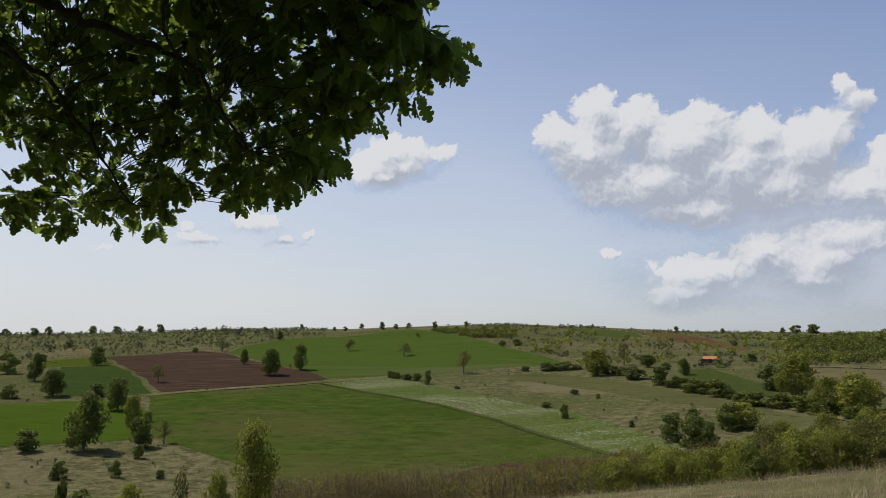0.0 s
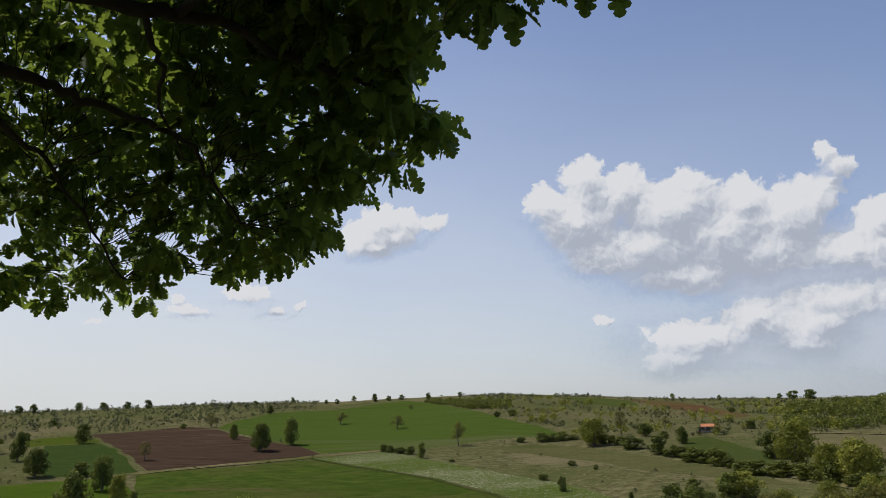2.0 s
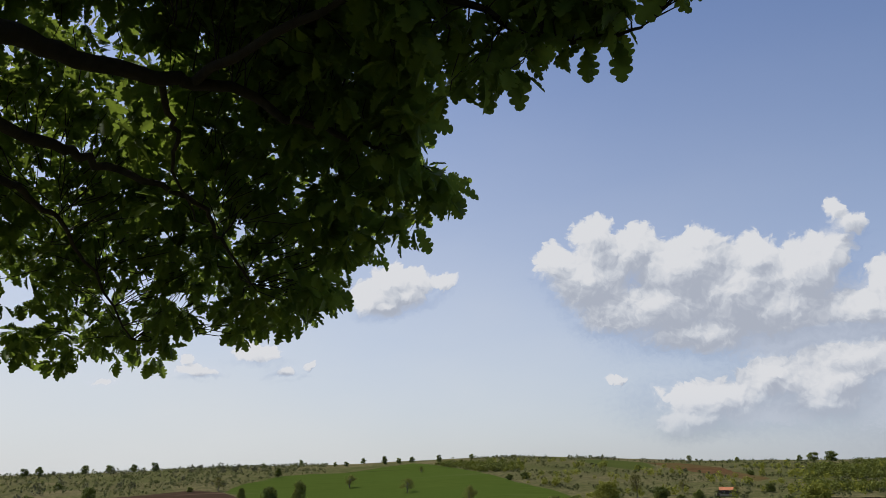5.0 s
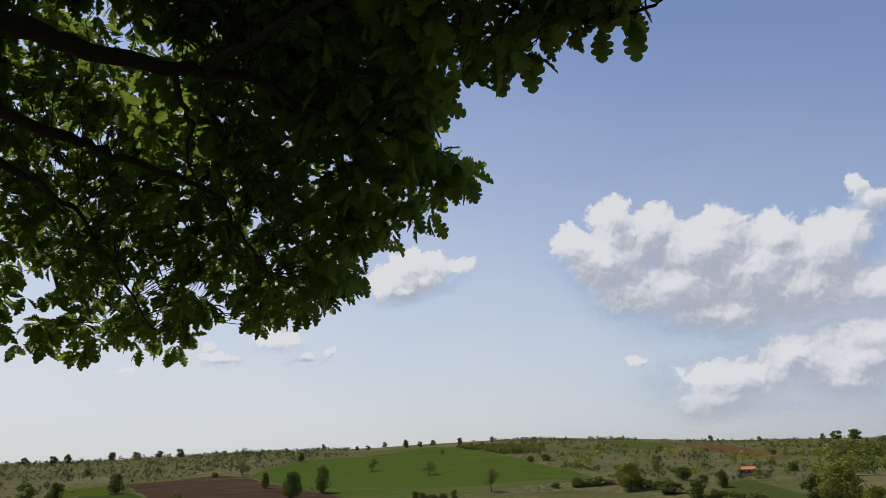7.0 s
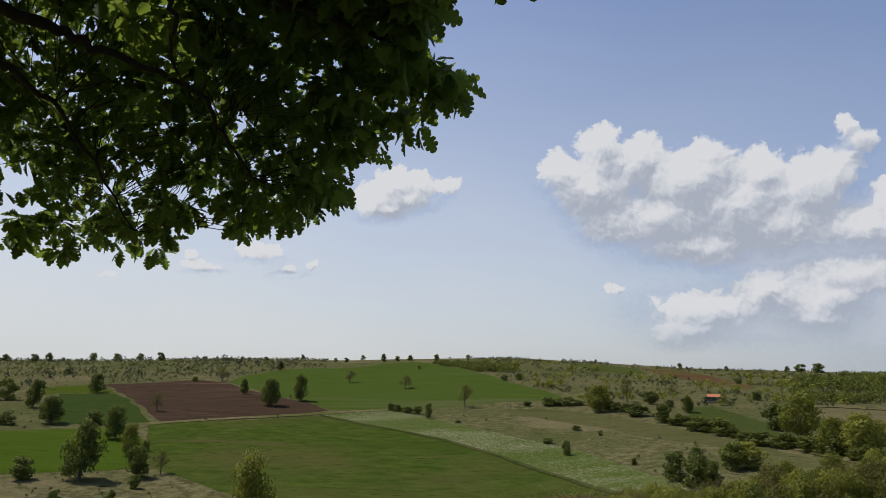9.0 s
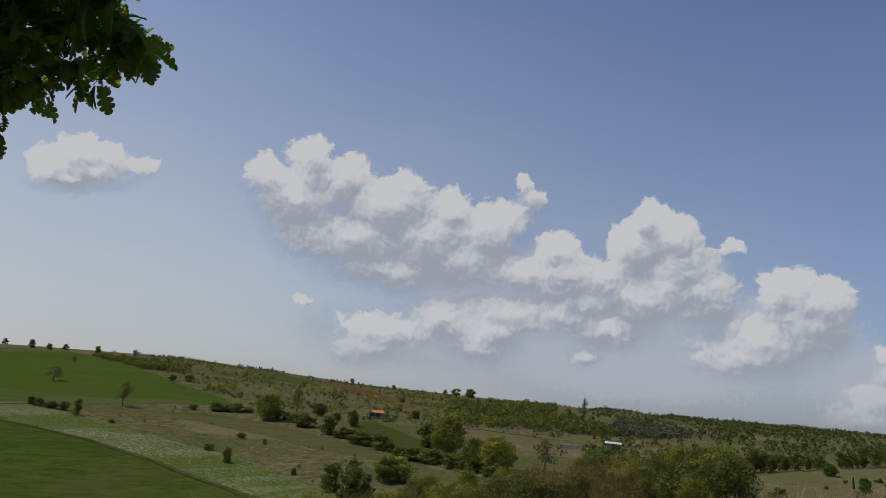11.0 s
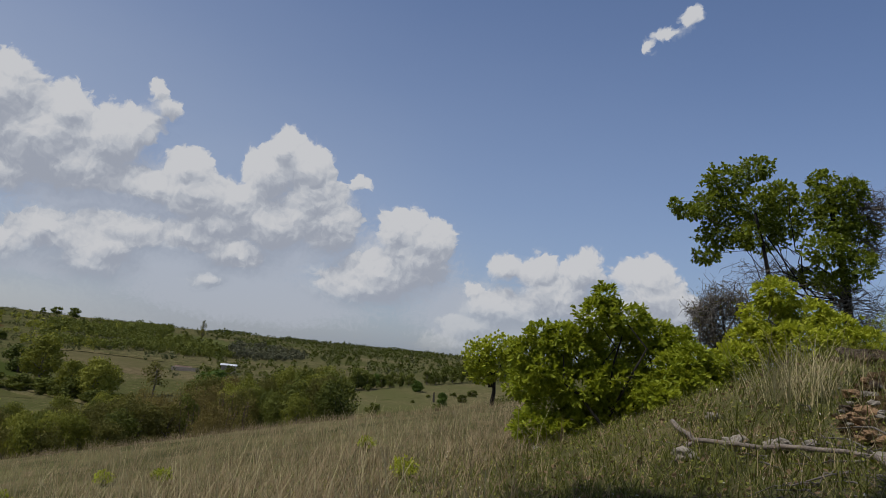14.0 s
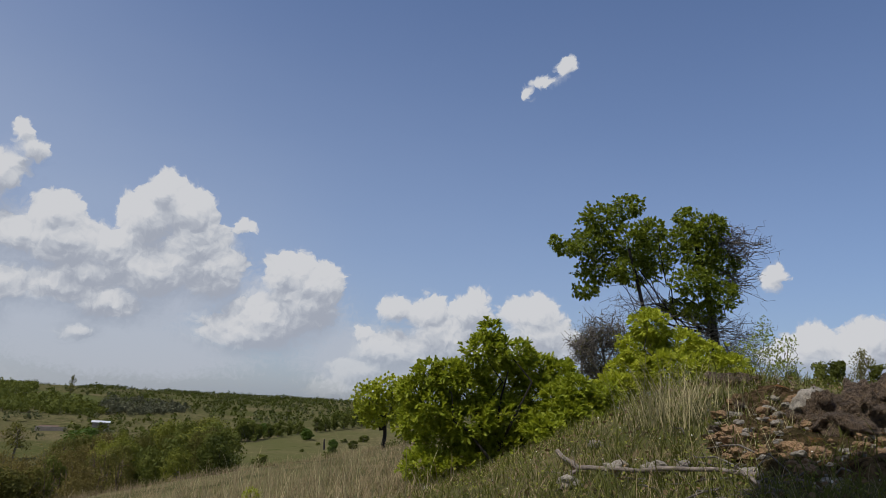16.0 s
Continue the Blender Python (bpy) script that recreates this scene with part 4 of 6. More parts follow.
# ---- far scrub and woods, too many to count ----
def scrub(name, n, az, r, h, material, seed, label, clump=40, gaps=0.5, grain=0.03, ring=None):
    """Low bushes and young trees over a sector or inside a ring, thinned by patches; one object."""
    g = np.random.default_rng(seed)
    pl, sz, way = [], [], []
    tries = 0
    while len(pl) < n * clump and tries < n * 14:
        tries += 1
        if ring:
            xs, ys = [q[0] for q in ring], [q[1] for q in ring]
            x, y = g.uniform(min(xs), max(xs)), g.uniform(min(ys), max(ys))
            if not inside(x, y, ring):
                continue
        else:
            x, y = polar(g.uniform(*az), math.sqrt(g.uniform(r[0] ** 2, r[1] ** 2)))
        if noise.noise((x * grain, y * grain, seed)) < gaps - 0.5 + g.uniform(-0.15, 0.15):
            continue
        if any(inside(x, y, FIELDS[k]) for k in SCRUB_FREE):
            continue
        hh = g.uniform(*h) * (1.6 if g.random() < 0.06 else 1.0)
        base = np.array([x, y, height(x, y)])
        d = g.normal(0, 1, (clump, 3))
        d /= np.linalg.norm(d, axis=1)[:, None]
        way.extend(d.copy())
        d *= (0.2 + 0.85 * g.random(clump) ** 0.6)[:, None]
        w = hh * g.uniform(0.36, 0.62)
        pl.extend(base + d * np.array([w, w, hh * 0.5]) + np.array([0, 0, hh * 0.48]))
        sz.extend(np.full(clump, hh * 1.15 / math.sqrt(clump)) * g.uniform(0.7, 1.3, clump))
    v, f = spread(QUAD, [(0, 1, 2, 3)], poses(facing(g, np.array(way)), np.array(pl), np.array(sz)))
    return tagged(fast_mesh(name, v, f, material), label, "scrub", kind="stuff")


def inside(x, y, ring):
    hit = False
    for (ax, ay), (bx, by) in zip(ring, ring[1:] + ring[:1]):
        if (ay > y) != (by > y) and x < (bx - ax) * (y - ay) / (by - ay) + ax:
            hit = not hit
    return hit


SCRUB_FREE = ("ploughed_field", "dark_green_field", "bright_green_field", "main_green_field", "hill_green_field", "flower_field", "lower_green_field", "red_fallow_field", "ridge_green_field", "tan_meadow", "valley_meadow", "pale_strip", "upper_meadow")
HILLSIDE = ((100, 216), (144, 299), (200, 345), (229, 347), (178, 270), (162, 229), (149, 195), (137, 176), (124, 175), (116, 179), (101, 179), (93, 181), (89, 187))
GREY_BAND = ((151, 196), (178, 230), (197, 231), (177, 189), (150, 158), (138, 161), (137, 176))
RIDGE_BELT = ((-19, 318), (-2, 332), (18, 315), (30, 300), (25, 262), (6, 272), (-12, 294))
scrub("hill_scrub", 3600, (-48, -9), (245, 425), (0.4, 1.3), M_SCRUB, 21, "low dark scrub dotted over the far grassy hill", 16, 0.34, 0.05)
scrub("hill_bushes", 160, (-48, -11), (225, 420), (1.2, 2.6), M_GREYGREEN, 31, "grey-green bushes scattered over the far grassy hill", 40, 0.45, 0.05)
scrub("slope_scrub", 1700, (2, 31), (190, 400), (0.4, 1.3), M_SCRUB, 22, "scattered green scrub on the far slope", 20, 0.50, 0.05)
scrub("slope_bushes", 170, (3, 30), (190, 330), (1.2, 2.8), M_FARLIGHT, 32, "fresh green bushes on the far slope", 44, 0.52, 0.05)
scrub("ridge_wood", 420, None, None, (0.9, 2.2), M_FARMID, 23, "green young wood below the ridge", 32, 0.30, 0.05, RIDGE_BELT)
scrub("hillside_wood", 1500, None, None, (1.2, 2.7), M_FARMID, 24, "green young wood covering the hillside", 52, 0.26, 0.04, HILLSIDE)
scrub("grey_thicket", 420, None, None, (1.2, 2.4), M_GREYGREEN, 33, "grey leafless thicket on the hillside", 30, 0.2, 0.04, GREY_BAND)
scrub("far_wood", 1900, (36, 66), (185, 560), (0.9, 2.4), M_FARMID, 25, "green woods and scrub over the distant slope", 28, 0.50, 0.025)
scrub("far_dark_scrub", 1500, (26, 66), (150, 660), (0.5, 1.8), M_SCRUB, 26, "dark scrub dotted over the distant slope", 22, 0.46, 0.03)
scrub("field_edge_scrub", 55, (-45, -14), (90, 140), (0.25, 0.8), M_SCRUB, 27, "small dark scrub on the dry pasture", 40, 0.5)
scrub("hedgerow_scrub", 160, (-32, 30), (100, 240), (0.25, 0.8), M_SCRUB, 28, "low scrub along the field edges", 40, 0.5)
scrub("meadow_edge_scrub", 300, (36, 62), (100, 190), (0.5, 1.7), M_FARMID, 29, "green bushes round the tan meadow", 30, 0.5, 0.05)
scrub("undergrowth", 240, (8, 46), (54, 92), (0.7, 1.8), M_FAROLIVE, 34, "olive undergrowth on the floor of the valley wood", 40, 0.3)

# ---- buildings across the valley ----
M_ROOF = solid_mat("orange_roof_tiles", (0.34, 0.11, 0.045), (0.50, 0.19, 0.08), 3.0, 0.85, 0.4, 0.05)
M_OLDROOF = solid_mat("faded_roof_sheets", (0.075, 0.045, 0.030), (0.16, 0.10, 0.07), 3.0, 0.85, 0.4, 0.05)
M_WALL = solid_mat("weathered_plaster", (0.17, 0.145, 0.115), (0.30, 0.26, 0.21), 2.0, 0.95, 0.3)
M_DARKWOOD = solid_mat("dark_boards", (0.035, 0.028, 0.022), (0.08, 0.06, 0.045), 4.0, 0.9, 0.3)
M_WHITE = solid_mat("white_sheet", (0.44, 0.46, 0.48), (0.58, 0.59, 0.60), 1.5, 0.6, 0.1)
M_GLASS = solid_mat("dark_window_glass", (0.02, 0.025, 0.03), (0.04, 0.045, 0.05), 2.0, 0.15, 0.0)


def box_data(x0, y0, z0, x1, y1, z1):
    v = [(x, y, z) for z in (z0, z1) for y in (y0, y1) for x in (x0, x1)]
    return v, [(0, 2, 3, 1), (4, 5, 7, 6), (0, 1, 5, 4), (2, 6, 7, 3), (0, 4, 6, 2), (1, 3, 7, 5)]


def part(name, data, material, parent, label=""):
    ob = mesh_object(name, data[0], data[1], material, parent)
    return tagged(ob, label) if label else ob


def gable_roof(x0, x1, y0, y1, eave, ridge, thick=0.14, over=0.35):
    """A saddle roof with thick slopes, its ridge along x."""
    ym = (y0 + y1) / 2
    slope = (ridge - eave) / (ym - y0)
    a, b = x0 - over, x1 + over
    low = eave - over * slope
    v = []
    for x in (a, b):
        v += [(x, y0 - over, low), (x, ym, ridge), (x, y1 + over, low), (x, y0 - over, low + thick), (x, ym, ridge + thick), (x, y1 + over, low + thick)]
    return v, [(0, 1, 4, 3), (1, 2, 5, 4), (6, 9, 10, 7), (7, 10, 11, 8), (3, 4, 10, 9), (4, 5, 11, 10), (0, 6, 7, 1), (1, 7, 8, 2), (0, 3, 9, 6), (2, 8, 11, 5)]


def farm_hut():
    """A small farm hut with an orange tiled roof, a porch and a terrace wall."""
    root = new("farm_hut")
    part("wall", box_data(-2.2, -1.7, -0.6, 3.0, 1.7, 2.0), M_DARKWOOD, root, "dark boarded wall")
    part("roof", gable_roof(-2.2, 3.0, -1.7, 1.7, 2.0, 3.05), M_ROOF, root, "orange tiled saddle roof")
    part("porch", box_data(-3.7, -1.5, -0.6, -2.25, 1.5, 1.7), M_DARKWOOD, root, "dark boarded porch")
    part("porch_roof", box_data(-3.9, -1.8, 1.72, -2.25, 1.7, 1.84), M_DARKWOOD, root)
    door = part("door", box_data(-0.2, -1.78, 0.0, 0.7, -1.71, 1.85), M_DARKWOOD, root, "dark wooden door")
    for wx in (-1.4, 1.2, 2.2):
        win = part("window", box_data(wx, -1.77, 0.8, wx + 0.7, -1.71, 1.5), M_WHITE, root, "pale window frame")
        part("pane", box_data(wx + 0.07, -1.80, 0.87, wx + 0.63, -1.775, 1.43), M_GLASS, win)
    part("terrace", box_data(-2.6, -3.4, -0.8, 3.2, -2.0, -0.02), M_WALL, root, "low pale terrace wall")
    part("chimney", box_data(1.4, 0.3, 2.4, 1.8, 0.7, 3.5), M_WALL, root)
    root.location = (HUT[0], HUT[1], height(*HUT) + 0.4)
    root.scale = (0.58, 0.58, 0.52)
    root.rotation_euler = (0, 0, radians(-16))
    return tagged(root, "small farm hut with an orange tiled roof and dark porch", "hut")


def sheet_shed():
    root = new("shed")
    part("wall", box_data(-1.8, -1.3, -0.6, 1.8, 1.3, 1.7), M_WALL, root, "grey plastered wall")
    part("roof", gable_roof(-1.8, 1.8, -1.3, 1.3, 1.7, 2.0, 0.1, 0.3), M_WHITE, root, "white metal roof")
    part("door", box_data(-0.4, -1.37, -0.2, 0.45, -1.305, 1.45), M_DARKWOOD, root)
    root.scale = (0.85, 0.85, 0.85)
    root.location = (SHED[0], SHED[1], height(*SHED) + 0.3)
    root.rotation_euler = (0, 0, radians(-40))
    return tagged(root, "small grey shed with a white metal roof", "shed")


def low_ruin():
    root = new("stone_enclosure")
    part("wall", box_data(-3.2, -0.2, -0.5, 3.0, 0.2, 0.9), M_WALL, root)
    part("side_wall", box_data(-3.2, 0.21, -0.5, -2.8, 3.0, 0.8), M_WALL, root)
    part("roof", gable_roof(-2.4, 1.2, 0.5, 2.6, 0.6, 1.2, 0.1, 0.2), M_OLDROOF, root, "faded orange roof sheets")
    root.scale = (0.9, 0.9, 0.6)
    root.location = (RUIN[0], RUIN[1], height(*RUIN) + 0.3)
    root.rotation_euler = (0, 0, radians(-35))
    return tagged(root, "low stone enclosure with faded orange roofing", "enclosure")


SHRUB_LOBES = ((6.92, 2.79, 1.7, 0.1, 0.13), (6.84, 2.79, 1.51, 0.21, 0.17), (7.12, 2.65, 1.52, 0.23, 0.16), (6.75, 3.11, 1.26, 0.22, 0.16), (6.58, 3.28, 1.27, 0.15, 0.13), (6.98, 3.03, 1.15, 0.28, 0.22), (7.45, 2.87, 1.24, 0.3, 0.23), (7.49, 2.52, 1.4, 0.24, 0.18), (7.55, 2.3, 1.34, 0.21, 0.15), (7.25, 2.03, 1.2, 0.16, 0.13), (7.35, 2.4, 1.13, 0.26, 0.18), (7.07, 2.64, 0.92, 0.28, 0.18), (6.85, 2.95, 0.85, 0.28, 0.18), (6.63, 3.27, 0.96, 0.22, 0.2), (6.61, 3.45, 1.1, 0.15, 0.15), (7.06, 3.68, 0.79, 0.18, 0.18), (7.12, 3.42, 0.61, 0.27, 0.17), (7.27, 3.08, 0.63, 0.24, 0.13), (7.42, 2.75, 0.72, 0.27, 0.13), (7.14, 2.31, 0.88, 0.22, 0.12),)
SHRUB_SKIRT = ((6.67, 3.31, 0.42, 0.23, 0.14), (6.81, 3.16, 0.42, 0.23, 0.11), (6.91, 3.01, 0.45, 0.26, 0.14), (7.05, 2.84, 0.53, 0.23, 0.13), (7.06, 2.64, 0.61, 0.25, 0.14), (7.21, 2.47, 0.7, 0.23, 0.14), (6.94, 2.18, 0.79, 0.24, 0.14), (7.18, 2.01, 0.94, 0.25, 0.16), (7.41, 1.91, 1.05, 0.21, 0.15), (7.22, 2.12, 1.07, 0.23, 0.15), (7.42, 1.81, 1.12, 0.17, 0.13),)
SHRUB_LOBES_B = ((8.83, 1.67, 2.02, 0.22, 0.19), (9.0, 1.77, 1.76, 0.29, 0.24), (9.12, 1.41, 1.83, 0.28, 0.18), (9.23, 1.18, 1.71, 0.28, 0.17), (9.29, 0.95, 1.59, 0.28, 0.15), (8.81, 1.42, 1.52, 0.4, 0.2), (8.98, 1.9, 1.5, 0.27, 0.21), (9.2, 0.82, 1.47, 0.21, 0.11), (9.06, 1.22, 1.48, 0.27, 0.14), (8.74, 2.01, 1.29, 0.27, 0.17), (8.94, 1.83, 1.27, 0.34, 0.17),)
PEAR_LOBES = ((9.77, 2.15, 3.74, 0.22, 0.16), (10.34, 2.68, 3.79, 0.3, 0.2), (10.34, 2.82, 3.43, 0.33, 0.21), (10.03, 3.03, 3.29, 0.23, 0.1), (9.77, 3.14, 3.34, 0.1, 0.07), (10.49, 2.74, 3.06, 0.35, 0.2), (10.23, 2.86, 2.72, 0.21, 0.11), (10.48, 2.34, 3.45, 0.35, 0.27), (10.5, 2.01, 3.57, 0.23, 0.2), (10.3, 2.21, 2.98, 0.32, 0.21), (10.27, 1.89, 3.12, 0.26, 0.24), (10.35, 1.49, 3.7, 0.18, 0.13), (10.29, 1.48, 3.4, 0.26, 0.21), (10.1, 1.14, 3.46, 0.22, 0.17), (10.27, 1.31, 3.15, 0.29, 0.21), (10.74, 1.08, 3.09, 0.25, 0.18), (10.13, 1.36, 2.76, 0.31, 0.2), (10.21, 1.02, 2.58, 0.22, 0.19), (10.61, 1.66, 2.5, 0.26, 0.13), (10.4, 1.32, 2.38, 0.28, 0.14),)
THORN_LOBES = ((9.22, 2.37, 1.99, 0.32, 0.22), (9.35, 2.48, 1.65, 0.33, 0.26), (9.28, 2.14, 1.93, 0.22, 0.29), (9.24, 2.59, 1.84, 0.22, 0.18), (9.45, 2.33, 1.53, 0.29, 0.22),)
PEAR_BARE = ((10.45, 0.83, 3.4, 0.32, 0.26), (10.48, 0.59, 3.24, 0.27, 0.21), (10.5, 0.71, 2.86, 0.21, 0.29), (10.61, 1.02, 3.42, 0.25, 0.25), (10.46, 1.43, 2.2, 0.4, 0.22), (10.61, 0.96, 2.19, 0.42, 0.24), (10.58, 0.73, 1.91, 0.3, 0.21), (10.41, 2.36, 2.49, 0.34, 0.18), (10.26, 1.13, 3.57, 0.16, 0.22),)
FEATHER_LOBES = ((10.14, 0.62, 1.95, 0.23, 0.19), (10.16, 0.47, 1.75, 0.27, 0.19), (10.21, 0.33, 1.97, 0.17, 0.11), (10.42, 0.76, 1.7, 0.24, 0.2), (10.33, 0.58, 2.17, 0.11, 0.16), (10.24, 0.36, 1.66, 0.22, 0.15), (10.23, 0.81, 1.86, 0.17, 0.17),)
SMALLTREE_LOBES = ((18.04, 11.57, 1.30, 0.49, 0.49), (18.61, 11.23, 1.61, 0.57, 0.40), (18.82, 11.47, 1.06, 0.71, 0.47), (18.28, 11.49, 0.79, 0.53, 0.30), (18.92, 11.02, 1.44, 0.37, 0.40),)
PEAR_TRUNK = ((10.67, 1.18, 1.68), (10.64, 1.21, 2.01), (10.59, 1.23, 2.34), (10.52, 1.28, 2.75), (10.39, 1.33, 3.11), (10.25, 1.4, 3.44),)
PEAR_TRUNK_B = ((10.45, 1.92, 1.65), (10.38, 2.01, 2.13), (10.32, 2.08, 2.47), (10.15, 2.11, 2.79), (10.03, 2.2, 3.24),)
OAK_LIMB = ((-2.21, 2.22, 2.65), (-2.10, 2.64, 2.83), (-2.00, 2.92, 2.94), (-1.82, 3.16, 2.96), (-1.54, 3.41, 2.99), (-1.38, 3.57, 3.04), (-1.11, 3.66, 3.04), (-0.83, 3.81, 2.91), (-0.53, 3.89, 2.86), (-0.23, 4.07, 2.78),)
OAK_LIMB_B = ((-2.63, 2.72, 2.69), (-2.50, 3.34, 2.80), (-2.27, 3.76, 2.79), (-2.16, 3.94, 2.80), (-2.01, 4.16, 2.77), (-1.78, 4.28, 2.73), (-1.57, 4.51, 2.65), (-1.54, 4.79, 2.53), (-1.40, 5.11, 2.29),)
OAK_LIMB_C = ((-3.28, 3.44, 2.96), (-3.08, 3.95, 2.88), (-2.84, 4.41, 2.82), (-2.83, 4.68, 2.79), (-2.81, 4.94, 2.78), (-2.72, 5.43, 2.49), (-2.62, 6.03, 2.07),)
OAK_LIMB_D = ((-1.54, 3.41, 2.99), (-1.52, 3.71, 2.90), (-1.55, 3.87, 2.81), (-1.64, 4.10, 2.74), (-1.67, 4.61, 2.60),)
OAK_LIMB_E = ((-1.38, 3.57, 3.04), (-0.82, 3.13, 3.06), (-0.32, 2.83, 3.09), (0.14, 2.68, 2.89), (0.41, 2.70, 2.73), (0.57, 2.70, 2.70), (0.79, 2.60, 2.67), (0.89, 2.55, 2.70),)
SUN_GAP = ((-1.97, 4.29, 3.27),)
BRANCH_MAIN = ((5.07, 1.45, 0.71), (4.61, 1.17, 0.64), (4.44, 0.87, 0.66), (4.33, 0.56, 0.69), (4.27, 0.28, 0.71), (4.08, 0.16, 0.67), (3.94, 0.06, 0.65),)
BRANCH_FORK = ((4.61, 1.17, 0.63), (4.45, 1.18, 0.57), (4.32, 1.19, 0.53),)
BRANCH_TWIG = ((4.61, 1.17, 0.63), (4.63, 1.28, 0.60), (4.77, 1.46, 0.59),)
BRANCH_TAIL = ((4.27, 0.28, 0.70), (4.14, 0.10, 0.68), (4.09, -0.06, 0.69), (3.96, -0.16, 0.67),)
SOIL_RING = ((4.78, 0.51, 0.82), (5.36, 0.46, 1.02), (5.75, 0.30, 1.14), (5.84, 0.03, 1.17), (5.56, -0.23, 1.09), (5.07, -0.48, 0.97), (4.25, -0.49, 0.77), (4.01, -0.31, 0.69), (4.07, -0.08, 0.68), (4.34, 0.19, 0.72),)
STONES_PALE = ((4.55, 0.93, 0.64), (5.09, 1.20, 0.75), (6.18, 2.98, 0.25), (10.41, 3.81, 0.50), (4.48, 0.56, 0.69), (4.31, 0.09, 0.70), (4.35, -0.26, 0.75), (4.18, -0.19, 0.70), (4.05, -0.12, 0.66), (4.11, -0.29, 0.69), (4.49, 0.70, 0.67), (4.28, 0.21, 0.68), (4.44, 1.15, 0.55), (5.23, 0.38, 0.97), (5.09, 0.25, 0.93), (5.20, 0.13, 0.97),)
STONES_ORANGE = ((4.68, 0.38, 0.79), (4.55, 0.29, 0.75), (4.82, 0.25, 0.85), (5.23, 0.48, 0.96), (4.91, 0.17, 0.88), (4.51, 0.07, 0.76), (4.64, 0.19, 0.79), (4.92, 0.35, 0.87), (4.26, -0.01, 0.70), (4.21, -0.10, 0.70), (4.54, 0.34, 0.74), (4.15, 0.03, 0.66),)
TUSSOCKS = ((5.21, 0.77, 0.91), (5.26, 0.71, 0.94), (5.20, 0.63, 0.93), (5.15, 0.80, 0.88), (5.28, 0.29, 0.99), (5.27, 0.49, 0.97), (5.42, 0.93, 0.94), (4.48, 0.19, 0.74), (4.95, 0.11, 0.90),)
BOULDERS = ((5.36, -0.30, 0.90, 0.41, 701, (1.15, 1.05, 0.88), "large craggy dark boulder with pits painted dark"), (5.14, -0.11, 0.95, 0.19, 702, (1, 1, 0.9), "craggy dark rock at the boulder foot"), (6.26, 0.38, 1.17, 0.23, 703, (1.5, 1, 0.55), "low dark rock ledge on the mound"), (5.29, 0.52, 0.86, 0.17, 704, (1.5, 1, 0.55), "dark flat rock ledge in the turf"), (6.24, 0.55, 1.19, 0.16, 705, (1.4, 1, 0.55), "low dark rock ledge on the mound"), (4.83, 0.57, 0.67, 0.09, 706, (1.3, 1, 0.5), "grey rock half sunk in turf"),)
PALE_ROCK = (5.14, -0.03, 1.06)
ORANGE_ROCKS = ((4.58, 0.03, 0.79), (4.52, -0.08, 0.78), (4.52, 0.23, 0.75),)
BRUSH_SPOT = (4.06, 0.29, 0.60)
UNDERSIDE = ((-39.8, 7.3), (-33.0, 8.2), (-31.1, 8.3), (-29.1, 8.3), (-28.3, 7.3), (-26.7, 8.7), (-24.7, 7.4), (-23.6, 8.8), (-21.6, 7.3), (-21.0, 10.1), (-19.7, 10.9), (-18.8, 12.4), (-17.1, 11.5), (-16.4, 10.1), (-14.3, 10.2), (-11.3, 10.5), (-10.3, 12.9), (-7.9, 13.0), (-7.0, 14.9), (-5.4, 16.9), (-3.8, 16.6), (-2.0, 18.2), (-0.9, 19.6),)
OVERHANG = ((-6.5, 36.6), (-3.4, 32.7), (-1.4, 29.8), (0.0, 27.2), (1.5, 27.2), (3.7, 27.7), (5.5, 29.5), (7.7, 28.6), (10.0, 29.4), (11.9, 29.5), (14.4, 30.2), (16.8, 30.5), (17.4, 32.1), (19.4, 33.1), (24.1, 33.6), (29.3, 33.5),)
OAK_EDGE = ((-0.9, 19.6), (-0.5, 20.9), (2.1, 21.5), (2.3, 22.9), (1.4, 24.3), (-0.1, 25.3), (-0.2, 27.2), (-0.4, 29.8),)
TRACK = ((-60, 149), (-51, 154), (-43, 160), (-36, 165), (-28, 170), (-19, 174), (-10, 178))
TRACK_B = ((52, 135), (55, 122), (53, 104), (53, 93))
TRACK_C = ((83, 175), (90, 172), (98, 163), (102, 156))
POST = (95.6, 70.8)
POPLAR = (209.0, 292.8)
BEYOND = (("bush", 32.0, 1.3, 1.4, 0.8), ("hedge", 32.0, 0.3, 1.7, 1.1), ("hedge", 32.0, -0.3, 1.7, 1.3), ("pale", 32.0, -1.0, 2.0, 1.4), ("hedge", 32.0, -1.6, 1.3, 1.1), ("bush", 31.9, -2.2, 1.3, 1.6),)
HUT = (68.0, 188.1)
SHED = (103.3, 133.2)
RUIN = (96.4, 138.8)
HERBS = ((7.92, 6.50, -0.32), (4.57, 9.12, -1.24), (5.83, 9.17, -1.08), (5.46, 3.88, -0.09), (5.90, 7.98, -0.86),)
def dark_post():
    """The charred stump of a tree standing in the meadow."""
    gg = np.random.default_rng(90)
    root = new("charred_tree")
    root.location = (POST[0], POST[1], height(*POST))
    mesh_object("trunk", *tube_data(wander(gg, (0, 0, -0.2), (0.05, 0.02, 1.7), 0.02, 5), [0.2, 0.17, 0.15, 0.14, 0.12, 0.07], 8), M_BARK, root, True)
    mesh_object("stub", *tube_data([(0.02, 0, 1.0), (0.25, 0.05, 1.3)], [0.06, 0.03], 6), M_BARK, root, True)
    return tagged(root, "dark charred dead tree standing in the meadow", "tree")


dark_post()
plant("pale", POPLAR[0], POPLAR[1], 7.5, 4.2, rng, "thinly leaved trees")
farm_hut()
sheet_shed()
